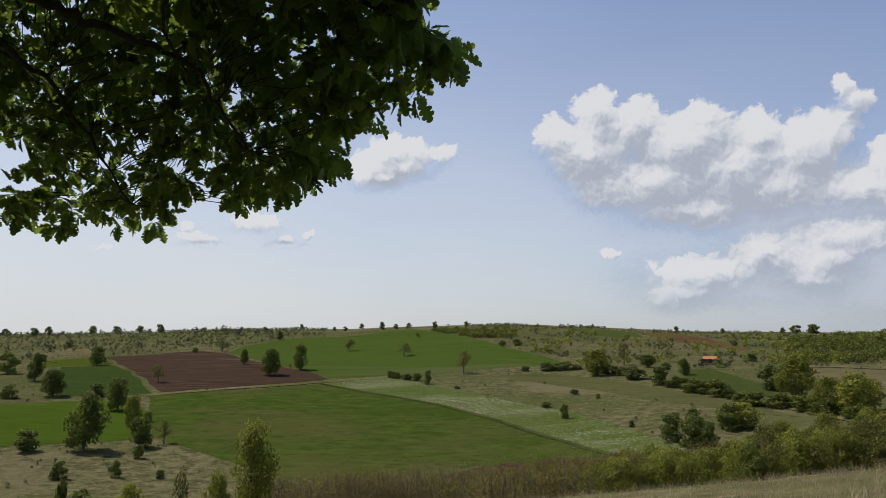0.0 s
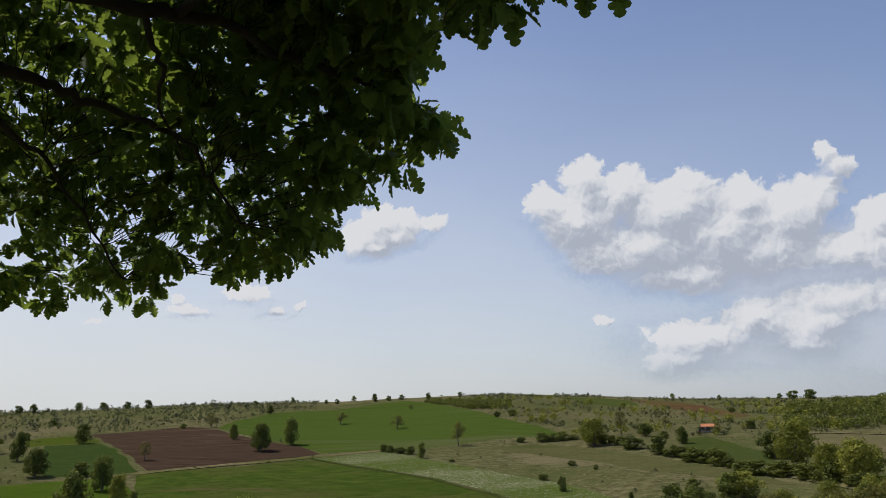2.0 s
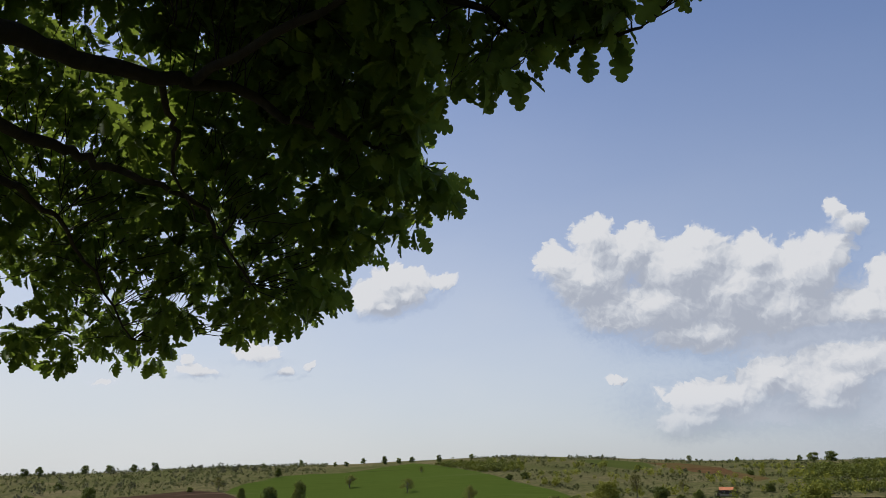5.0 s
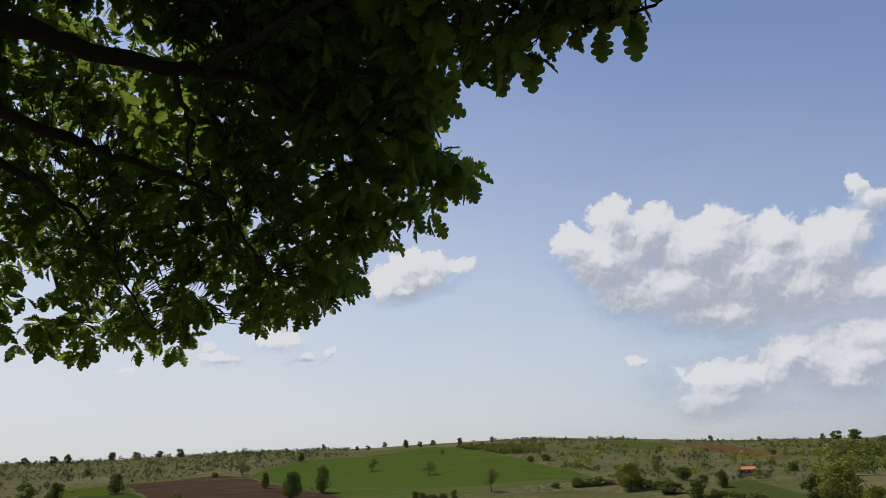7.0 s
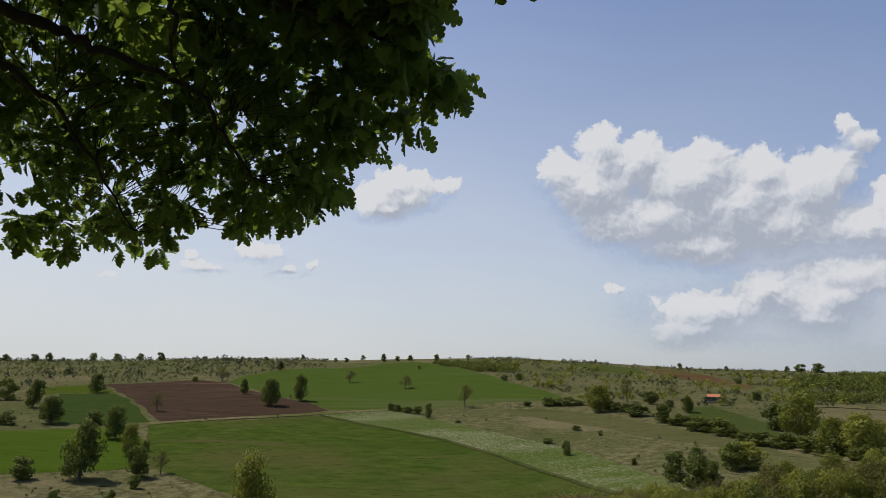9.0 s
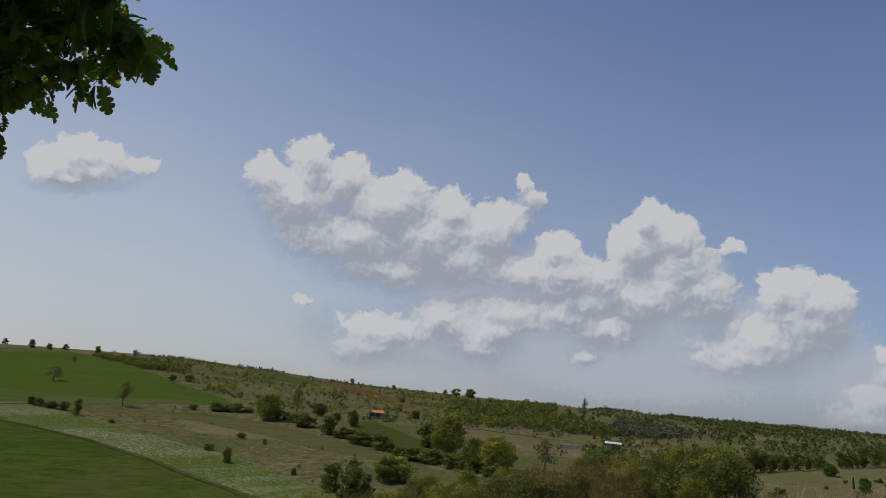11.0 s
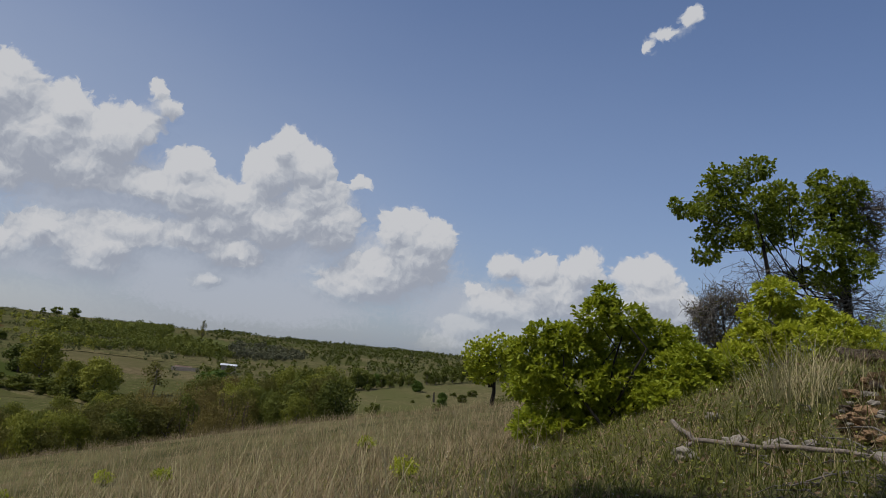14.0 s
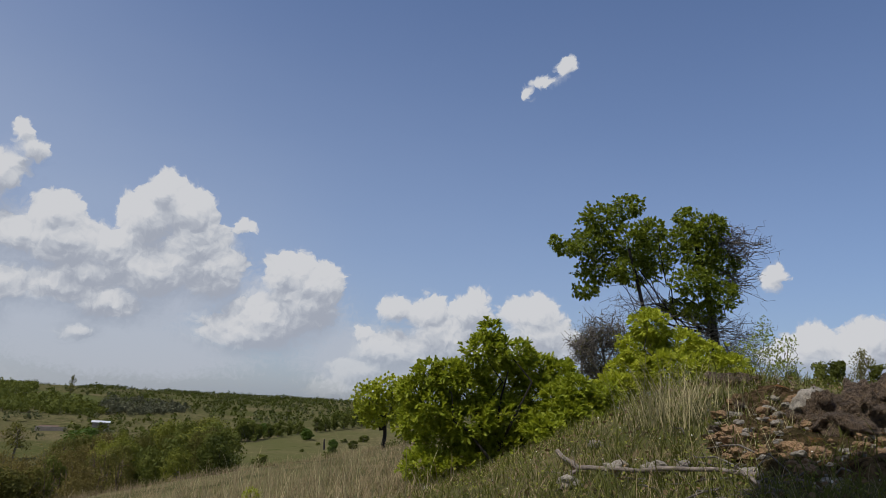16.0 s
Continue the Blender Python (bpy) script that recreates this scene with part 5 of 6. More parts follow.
low_ruin()

# ---- leaves ----
BROAD = ((0.012, 0.0), (0.02, 0.08), (0.10, 0.13), (0.13, 0.19), (0.09, 0.24), (0.18, 0.28), (0.22, 0.35), (0.19, 0.41), (0.11, 0.44), (0.24, 0.48), (0.29, 0.55), (0.26, 0.62), (0.15, 0.645), (0.26, 0.69), (0.28, 0.76), (0.23, 0.82), (0.12, 0.84), (0.16, 0.90), (0.11, 0.97), (0.0, 1.0))
LOBED = ((0.015, 0.0), (0.11, 0.14), (0.13, 0.20), (0.075, 0.26), (0.20, 0.32), (0.22, 0.41), (0.10, 0.46), (0.28, 0.53), (0.28, 0.63), (0.13, 0.67), (0.27, 0.75), (0.13, 0.85), (0.12, 0.95), (0.0, 1.0))
SPRAY = ((0.02, 0.0), (0.14, 0.28), (0.09, 0.40), (0.22, 0.58), (0.13, 0.68), (0.19, 0.82), (0.03, 1.0))


def oak_leaf(half=LOBED):
    """A lobed oak leaf 1 long, lying along +y: two halves folded a little at the midrib, drooping at the tip."""
    v = [(0, 0, 0), (0, 0.5, -0.055), (0, 1.0, -0.22)]
    f = []
    for side in (-1, 1):
        ring = [0]
        for x, y in half[1:-1]:
            ring.append(len(v))
            v.append((side * x, y, -0.22 * y * y + x * 0.3))
        ring += [2, 1]
        f.append(tuple(ring if side > 0 else ring[::-1]))
    return v, f


def plain_leaf(wide=0.28):
    v = [(0, 0, 0), (-wide, 0.3, 0.05), (0, 0.35, -0.03), (wide, 0.3, 0.05), (-wide * 1.1, 0.68, 0.02), (0, 0.68, -0.08), (wide * 1.1, 0.68, 0.02), (0, 1.0, -0.16)]
    return v, [(0, 1, 2), (0, 2, 3), (1, 4, 5), (1, 5, 2), (2, 5, 6), (2, 6, 3), (4, 7, 5), (5, 7, 6)]


def rosettes(g, centres, axes, count, size, spread_angle=1.0, tumble=0.5):
    """Leaves fanned round twig ends: poses for every leaf."""
    n = len(centres) * count
    c = np.repeat(centres, count, axis=0)
    ax = np.repeat(axes, count, axis=0)
    d = ax + g.normal(0, spread_angle, (n, 3))
    d[:, 2] -= 0.15
    d /= np.linalg.norm(d, axis=1)[:, None]
    up = np.array([0, 0, 1.0]) + g.normal(0, tumble, (n, 3))
    x = np.cross(d, up)
    x /= np.linalg.norm(x, axis=1)[:, None]
    t = np.stack([x, d, np.cross(x, d)], axis=2)
    return poses(t, c + d * size * 0.1, size * g.uniform(0.65, 1.2, n))


# ---- the oak overhead ----
def edge(table, a):
    """Angle of the crown's underside in the direction a."""
    xs, ys = [p[0] for p in table], [p[1] for p in table]
    return float(np.interp(a, xs, ys))


SHADE_AZ, SHADE_R = (30, 50, 58, 63, 70, 78, 86, 94), (3.4, 4.6, 5.1, 4.85, 4.4, 4.0, 3.75, 4.7)


def oak_overhead():
    g = np.random.default_rng(77)
    root = new("oak_tree")
    eye = np.array([0, 0, EYE])

    def at(a, e, r):
        a, e = radians(a), radians(e)
        return eye + r * np.array([math.cos(e) * math.sin(a), math.cos(e) * math.cos(a), math.sin(e)])

    base = Vector((-4.6, -0.4, height(-4.6, -0.4) - 0.3))
    fork = Vector((-4.3, 0.1, 3.1))
    trunk = [tuple(base), tuple(base + Vector((0.05, 0.1, 0.6))), tuple(base + Vector((0.1, 0.2, 1.6))), tuple(fork), (-4.0, 0.6, 4.6), (-3.6, 1.2, 6.4)]
    mesh_object("trunk", *tube_data(trunk, [0.46, 0.33, 0.28, 0.25, 0.17, 0.06], 12), M_BARK, root, True)
    joints = []
    for limb, r0, r1 in ((OAK_LIMB, 0.085, 0.012), (OAK_LIMB_B, 0.055, 0.008), (OAK_LIMB_C, 0.05, 0.007), (OAK_LIMB_D, 0.022, 0.006), (OAK_LIMB_E, 0.03, 0.005)):
        pts = list(limb)
        if limb in (OAK_LIMB, OAK_LIMB_B, OAK_LIMB_C):
            pts = [tuple(fork)] + pts
        fine, rad = [], []
        for i in range(len(pts) - 1):
            for k in range(4):
                u = k / 4
                p = np.array(pts[i]) * (1 - u) + np.array(pts[i + 1]) * u + (g.normal(0, 0.012, 3) if i + k else 0)
                fine.append(tuple(p))
        fine.append(pts[-1])
        rad = [r0 + (r1 - r0) * (i / (len(fine) - 1)) ** 0.8 for i in range(len(fine))]
        mesh_object("limb", *tube_data(fine, rad, 8), M_BARK, root, True)
        joints += fine[4:]
    joints = np.array(joints)
    to_sun = np.array(sun_way)

    def lets_sun(p, wide=0.34):
        """Is p in one of the chinks through which the sun strikes down into the crown?"""
        for q in SUN_GAP:
            w = np.array(p) - np.array(q)
            s = float(w @ to_sun)
            if s > 0.12 and np.linalg.norm(w - to_sun * s) < wide:
                return True
        return False

    def shades_mound(p):
        """Would a leaf at p shade the sunlit turf and mound east of the tree?"""
        s = (p[2] - 0.1) / to_sun[2]
        x, y = p[0] - to_sun[0] * s, p[1] - to_sun[1] * s
        a = math.degrees(math.atan2(x, y))
        return a > 30 and math.hypot(x, y) > float(np.interp(a, SHADE_AZ, SHADE_R))

    # twig ends in the crown over the slope
    ends, axes = [], []
    while len(ends) < 7800:
        a = g.uniform(-50, 6.5)
        e = g.uniform(4, 62)
        low = edge(UNDERSIDE, a)
        right = float(np.interp(e, [p[1] for p in OAK_EDGE], [p[0] for p in OAK_EDGE])) if e > OAK_EDGE[0][1] else 99
        if e > 40:
            right += (e - 40) * 0.5
        if a > right - 0.8:
            continue
        deep = float(np.interp(a, (-30, -22, -11, -4, 4), (7.2, 6.8, 5.6, 4.8, 4.5)))
        r0 = max(3.0, deep - (e - low) * 0.075)
        r = r0 + abs(g.normal(0, 1.2))
        if e < low + (0.8 if a > -15 else 0.35):
            continue
        gap = noise.noise((a * 0.33, e * 0.33, 2.0)) + 0.6 * noise.noise((a * 0.8, e * 0.8, 5.0))
        open_to = 0.29 if e - low < 12 else 0.40
        if gap > open_to and g.random() < 0.9 and a < -4:
            continue
        if a > -9 and g.random() < 0.28:
            continue
        p = at(a, e, r)
        if lets_sun(p) or shades_mound(p):
            continue
        ends.append(p)
        axes.append((g.normal(0, 0.5), g.normal(0, 0.5), -0.45))
    near_ends, near_axes = [], []
    while len(near_ends) < 75:
        a = g.uniform(OVERHANG[0][0], OVERHANG[-1][0])
        low = edge(OVERHANG, a)
        e = low + 2.5 + abs(g.normal(0, 2.6))
        near_ends.append(at(a, e, g.uniform(3.1, 3.5)))
        near_axes.append((g.normal(0, 0.5), g.normal(0, 0.5), -0.5))
    # the part of the crown that hangs over the eye and shades the turf
    count = len(ends)
    while len(ends) < count + 170:
        a, e = g.uniform(-8, 30), g.uniform(30, 44)
        if e < edge(OVERHANG, a) + 4.2:
            continue
        ends.append(at(a, e, g.uniform(3.2, 4.2)))
        axes.append((g.normal(0, 0.5), g.normal(0, 0.5), -0.45))
    over, over_axes = [], []
    while len(over) < 430:
        a, e = g.uniform(-20, 75), g.uniform(38, 82)
        if e < 40 + max(0, a - 18) * 0.42:
            continue
        p = at(a, e, g.uniform(3.0, 4.6))
        if lets_sun(p) or shades_mound(p):
            continue
        over.append(p)
        over_axes.append((g.normal(0, 0.5), g.normal(0, 0.5), -0.3))
    # unseen leaves set along sun rays, added to shade turf below the mound
    for _ in range(280):
        a = g.uniform(44, 90)
        x, y = polar(a, g.uniform(2.3, float(np.interp(a, SHADE_AZ, SHADE_R)) - 0.15))
        over.append(np.array([x, y, near_height(x, y)]) + to_sun * g.uniform(4.8, 6.4))
        over_axes.append((g.normal(0, 0.5), g.normal(0, 0.5), -0.3))
    # unseen leaves added towards the sun to lay shade along the mound's foot
    for _ in range(130):
        x, y = polar(g.uniform(90, 99), g.uniform(3.3, 4.6))
        s = g.uniform(4.6, 5.8)
        over.append(np.array([x, y, 0.25]) + to_sun * s)
        over_axes.append((g.normal(0, 0.5), g.normal(0, 0.5), -0.3))
    # the rest of the crown, above and behind
    top, top_axes = [], []
    while len(top) < 640:
        d = g.normal(0, 1, 3)
        d /= np.linalg.norm(d)
        p = np.array([-3.3, 1.6, 5.0]) + d * np.array([5.2, 4.6, 3.3]) * g.uniform(0.6, 1.0)
        a, e = math.degrees(math.atan2(p[0], p[1])), math.degrees(math.atan2(p[2] - EYE, math.hypot(p[0], p[1])))
        if p[2] < 2.2 or (-48 < a < 110 and e < 56) or lets_sun(p, 0.4) or shades_mound(p):
            continue
        top.append(p)
        top_axes.append(d)
    for i, p in enumerate(list(top)[:60]):
        mesh_object("branch", *tube_data(wander(g, trunk[3 + i % 3], p, 0.04, 4), [0.05, 0.04, 0.03, 0.02, 0.008], 5), M_BARK, root, True)
    # twigs from every end back to the nearest limb
    tw = []
    for p in list(ends)[::3] + list(near_ends):
        dist = np.linalg.norm(joints - p, axis=1)
        j = joints[int(np.argmin(dist))]
        way = j - p
        size = np.linalg.norm(way)
        if size > 1.1:
            continue
        q = p + way * min(1.0, 0.5 / size)
        tw.append((wander(g, q, p, 0.07, 3), [0.0045, 0.0035, 0.0028, 0.002], 4))
    v, f = tubes(tw)
    tagged(mesh_object("twig_mass", v, f, M_BARK, root), kind="stuff")
    for q in SUN_GAP:
        for _ in range(40):
            ends.append(np.array(q) + g.normal(0, 0.24, 3) - to_sun * 0.15)
            axes.append((g.normal(0, 0.5), g.normal(0, 0.5), -0.3))
    far = np.linalg.norm(np.array(ends) - eye, axis=1) > 5.6
    for name, pick, shape, size in (("crown", ~far, oak_leaf(BROAD), 0.16), ("outer_crown", far, oak_leaf(), 0.15)):
        m = rosettes(g, np.array(ends)[pick], np.array(axes)[pick], 5, size, 0.8, 0.55)
        v, f = spread(*shape, m)
        tagged(fast_mesh(name, v, f, M_OAKLEAF, root, True), kind="stuff")
    lv, lf = oak_leaf(BROAD)
    v, f = spread(*plain_leaf(0.3), rosettes(g, np.array(top + over), np.array(top_axes + over_axes), 9, 0.17, 0.9, 0.7))
    tagged(fast_mesh("upper_crown", v, f, M_OAKLEAF, root), kind="stuff")
    one = bpy.data.meshes.new("leaf")
    one.from_pydata(lv, [], lf)
    one.materials.append(M_OAKLEAF)
    one.polygons.foreach_set("use_smooth", [True] * len(one.polygons))
    for k in rosettes(g, np.array(near_ends), np.array(near_axes), 4, 0.15, 0.75, 0.8)[:300]:
        ob = new("leaf", one)
        ob.parent = root
        ob.matrix_basis = Matrix([list(r) for r in k])
    return tagged(root, "broad oak with dark lobed leaves overhanging the slope", "tree")


oak_overhead()


# ---- plants on the knoll ----
def lobed_plant(name, lobes, leaf, size, density, material, seed, stems, label, category, bark=M_FARBARK, stem_r=0.02, inner=0.5, fan=3, foot=None, bole=0.0):
    """A shrub or small tree: leaves over uneven lobes, stems from the ground into each lobe."""
    g = np.random.default_rng(seed)
    cx, cy = np.mean([q[0] for q in lobes]), np.mean([q[1] for q in lobes])
    if foot:
        cx, cy = foot
    root = new(name)
    root.location = (cx, cy, height(cx, cy))
    o = np.array(root.location)
    st = []
    for k in range(stems):
        q = lobes[k % len(lobes)]
        b = np.array([g.normal(0, 0.10), g.normal(0, 0.10), -0.05]) if not bole else np.array([0, 0, bole * g.uniform(0.6, 1.0)])
        t = np.array(q[:3]) - o + g.normal(0, 0.25, 3) * np.array([q[3], q[3], q[4]])
        st.append((wander(g, b, t, 0.07, 5), [stem_r, stem_r * 0.85, stem_r * 0.7, stem_r * 0.5, stem_r * 0.35, stem_r * 0.15], 5))
    if bole:
        st.append((wander(g, (0, 0, -0.15), (0, 0, bole), 0.03, 4), [stem_r * 1.6, stem_r * 1.4, stem_r * 1.25, stem_r * 1.1, stem_r], 7))
    v, f = tubes(st)
    mesh_object("woody_frame", v, f, bark, root, True)
    ends, axes = [], []
    for x, y, z, rx, rz in lobes:
        n = int(density * rx * rz)
        d = g.normal(0, 1, (n, 3))
        d /= np.linalg.norm(d, axis=1)[:, None]
        s = inner + (1.08 - inner) * g.random(n) ** 0.45
        bump = np.array([1 + 0.30 * noise.noise((q[0] * 2.2 + x, q[1] * 2.2 + y, q[2] * 2.2 + seed)) + 0.34 * noise.noise((q[0] * 5 + x, q[1] * 5 + y, q[2] * 6 + seed)) for q in d])
        p = np.array([x, y, z]) - o + d * (s * bump)[:, None] * np.array([rx, rx, rz]) * 0.87
        ok = np.array([q[2] + o[2] > height(q[0] + o[0], q[1] + o[1]) + 0.03 for q in p])
        ends.append(p[ok])
        axes.append(d[ok])
    ends, axes = np.concatenate(ends), np.concatenate(axes)
    axes[:, 2] += 0.5
    v, f = spread(*leaf, rosettes(g, ends, axes, fan, size, 0.65))
    tagged(fast_mesh("leaves", v, f, material, root), kind="stuff")
    return tagged(root, label, category)


def bare_twigs(g, lobes, o, n, r=0.006, hub=None):
    """Crooked leafless twigs filling lobes, each forked twice."""
    st = []
    for x, y, z, rx, rz in lobes:
        c = np.array([x, y, z]) - o
        for _ in range(n):
            d = g.normal(0, 1, 3)
            d[2] = d[2] * 0.8 + 0.15
            d /= np.linalg.norm(d)
            a = c - np.array([0, 0, rz * 0.25]) + g.normal(0, 0.3 * rx, 3)
            if hub is not None:
                a = c * 0.45 + np.array([hub[0] - o[0], hub[1] - o[1], c[2] - rz * 0.3]) * 0.55 + g.normal(0, 0.3 * rx, 3)
                d[2] -= 0.15
            b = c + d * np.array([rx, rx, rz]) * g.uniform(0.7, 1.1)
            line = wander(g, a, b, 0.11, 5)
            st.append((line, [r, r * 0.85, r * 0.7, r * 0.55, r * 0.4, r * 0.2], 4))
            for k in range(6):
                s = np.array(line[int(g.integers(1, 5))])
                e = s + g.normal(0, 0.27, 3) * rx + d * rx * 0.12
                st.append((wander(g, s, e, 0.14, 3), [r * 0.5, r * 0.4, r * 0.3, r * 0.12], 3))
    return tubes(st)


lobed_plant("oak_shrub", SHRUB_LOBES + SHRUB_SKIRT, oak_leaf(SPRAY), 0.062, 5000, M_SHRUB, 301, 11, "dense oak shrub with bright young yellow-green leaves", "shrub", M_BARK, fan=7)
lobed_plant("oak_shrub", SHRUB_LOBES_B, oak_leaf(SPRAY), 0.060, 5600, M_SHRUB, 302, 8, "bright green oak shrub behind the grassy mound", "shrub", M_BARK, fan=7)
lobed_plant("young_oak_tree", SMALLTREE_LOBES, plain_leaf(0.3), 0.085, 1500, M_SHRUB, 303, 6, "small round young oak on the crest of the slope", "tree", M_BARK, 0.045, 0.35, 4, (SMALLTREE_LOBES[2][0], SMALLTREE_LOBES[2][1]), 0.9)


def pear_tree():
    root = lobed_plant("wild_pear_tree", PEAR_LOBES, plain_leaf(0.24), 0.050, 6600, M_PEAR, 304, 8, "wild pear tree, half green leaves, half bare thorny twigs", "tree", M_BARK, 0.012, 0.25, 4, (PEAR_TRUNK[2][0], PEAR_TRUNK[2][1]), 1.25)
    g = np.random.default_rng(305)
    o = np.array(root.location)
    for line, r in ((PEAR_TRUNK, 0.062), (PEAR_TRUNK_B, 0.034)):
        pts = [np.array(p) - o for p in line]
        pts[0] = np.array([pts[0][0], pts[0][1], height(line[0][0], line[0][1]) - o[2] - 0.1])
        mesh_object("trunk", *tube_data(pts, [r * (1.15 - 0.16 * i) for i in range(len(pts))], 8), M_BARK, root, True)
    v, f = bare_twigs(g, PEAR_BARE, o, 24, 0.0065, PEAR_TRUNK[4])
    tagged(mesh_object("twig_mass", v, f, M_TWIG, root), kind="stuff")
    return root


pear_tree()


def thorn_bush():
    g = np.random.default_rng(306)
    root = new("thorn_bush")
    x, y = THORN_LOBES[1][0], THORN_LOBES[1][1]
    root.location = (x, y, height(x, y))
    v, f = bare_twigs(g, THORN_LOBES, np.array(root.location), 52, 0.0075)
    tagged(mesh_object("twig_mass", v, f, M_TWIG, root), kind="stuff")
    v, f = tubes([(wander(g, (0, 0, -0.05), np.array(q[:3]) - np.array(root.location), 0.06, 4), [0.03, 0.025, 0.02, 0.015, 0.01], 5) for q in THORN_LOBES])
    mesh_object("woody_frame", v, f, M_TWIG, root)
    buds = np.concatenate([np.array(q[:3]) - np.array(root.location) + g.normal(0, 0.45, (230, 3)) * np.array([q[3], q[3], q[4]]) for q in THORN_LOBES])
    v, f = spread(*plain_leaf(0.25), poses(turned(g, len(buds), 0.4), buds, 0.022 * g.uniform(0.6, 1.3, len(buds))))
    tagged(fast_mesh("buds", v, f, M_FAROLIVE, root), kind="stuff")
    return tagged(root, "nearly leafless grey thorn bush between the shrubs", "bush")


thorn_bush()
lobed_plant("feathery_shrub", FEATHER_LOBES, plain_leaf(0.20), 0.026, 5200, M_PEAR, 307, 18, "thin feathery shrub with sparse pale leaves", "shrub", M_TWIG, 0.010, 0.1, 3)
for kind, x, y, h, w in BEYOND:
    plant(kind, x, y, h * 0.85, w, rng, "trees beyond the mound")


# ---- ground cover ----
def blade(lean):
    """A grass blade 1 high: three tapering pieces, bent over."""
    v = []
    for z, w in ((0, 0.5), (0.4, 0.45), (0.75, 0.28)):
        v += [(-w, lean * z * z, z), (w, lean * z * z, z)]
    v.append((0, lean * 1.05, 0.97))
    return v, [(0, 1, 3, 2), (2, 3, 5, 4), (4, 5, 6, 6)]


def grass(name, n, az, r, h, width, material, seed, label, lean=0.45, dense=None, tuft=1, tuft_r=0.05):
    g = np.random.default_rng(seed)
    pl, sz = [], []
    while len(pl) < n:
        a, rr = g.uniform(*az), r[0] * (r[1] / r[0]) ** g.random()
        x, y = polar(a, rr)
        if dense and g.random() > dense(x, y, a, rr):
            continue
        if inside(x, y, SOIL_FLAT) and g.random() < 0.50:
            continue
        s = g.uniform(*h) * (0.75 + 0.5 * (0.5 + 0.5 * noise.noise((x * 0.8, y * 0.8, seed))))
        s *= 0.7 + 0.3 * smooth(16, 36, a)
        for _ in range(tuft):
            px, py = x + g.normal(0, tuft_r), y + g.normal(0, tuft_r)
            pl.append((px, py, height(px, py) + 0.05 * noise.noise((px * 0.9, py * 0.9, 0)) - 0.02))
            sz.append(s * g.uniform(0.6, 1.1))
    pl, sz = np.array(pl), np.array(sz)
    k = len(pl)
    ang = g.uniform(0, 2 * math.pi, k)
    tilt = np.abs(g.normal(0, 0.22, k))
    ca, sa, ct, stt = np.cos(ang), np.sin(ang), np.cos(tilt), np.sin(tilt)
    m = np.zeros((k, 4, 4))
    wid = width * g.uniform(0.7, 1.3, k)
    m[:, 0, 0], m[:, 1, 0] = ca * wid, sa * wid
    m[:, 0, 1], m[:, 1, 1], m[:, 2, 1] = -sa * ct * sz, ca * ct * sz, -stt * sz
    m[:, 0, 2], m[:, 1, 2], m[:, 2, 2] = -sa * stt * sz, ca * stt * sz, ct * sz
    m[:, :3, 3], m[:, 3, 3] = pl, 1
    bv, _ = blade(lean)
    v, f = spread(bv, [(0, 1, 3), (0, 3, 2), (2, 3, 5), (2, 5, 4), (4, 5, 6)], m)
    return tagged(fast_mesh(name, v, f, material), label, "grass", kind="stuff")


SOIL_FLAT = tuple((p[0], p[1]) for p in SOIL_RING)


def shorter(x, y, a, r):
    """Tall straw keeps to the open slope, away from the mown-looking turf by the mound."""
    return 0.10 if a > 64 and r < 7.5 else 0.3 if a > 54 and r < 8 else 1.0


def greener(x, y, a, r):
    """Green grass is thick close by and towards the mound, thin out on the dry slope."""
    return 1.0 if r < 4.0 or a > 62 else 0.22


grass("dry_grass", 46000, (2, 66), (3.0, 26), (0.10, 0.36), 0.005, M_STRAW, 401, "tall straw-coloured dry grass on the slope", 0.5, shorter, 2, 0.06)
grass("tall_dry_stalks", 1500, (14, 66), (2.6, 14), (0.35, 0.75), 0.0038, M_PALESTRAW, 402, "long pale grass stalks", 0.35, shorter)
grass("green_grass", 46000, (4, 100), (2.0, 14), (0.06, 0.20), 0.0055, M_GRASS, 403, "short green grass on the knoll", 0.5, greener, 2, 0.04)
grass("turf", 18000, (54, 100), (2.4, 9), (0.03, 0.11), 0.006, M_GRASS, 404, "low green turf by the mound", 0.6, None, 2, 0.04)
grass("mound_straw", 7000, (50, 98), (3.2, 10), (0.05, 0.20), 0.003, M_STRAW, 405, "sparse dry grass on the mound", 0.6)


# ---- stones, soil and dead wood on the mound ----
M_SOIL = ground_mat("bare_orange_soil", ((0.050, 0.034, 0.018), (0.240, 0.160, 0.085)), (0.075, 0.062, 0.030), 16.0, 2.6, None, 0.97, 0.9, extra=[(5.0, 0.58, 0.66, (0.250, 0.130, 0.050), None), (7.0, 0.60, 0.68, (0.034, 0.028, 0.016), None)])
M_PALESTONE = solid_mat("pale_limestone", (0.17, 0.145, 0.115), (0.40, 0.36, 0.30), 9, 0.95, 0.8, 0.02)
M_ORANGESTONE = solid_mat("orange_sandstone", (0.14, 0.080, 0.036), (0.40, 0.25, 0.13), 10, 0.95, 0.8, 0.02)
# dark tone follows the bump's hollows, painting the shade in the rock's pits
M_DARKSTONE = solid_mat("pitted_dark_rock", (0.040, 0.027, 0.018), (0.300, 0.205, 0.125), 15, 0.97, 1.0, 0.16)


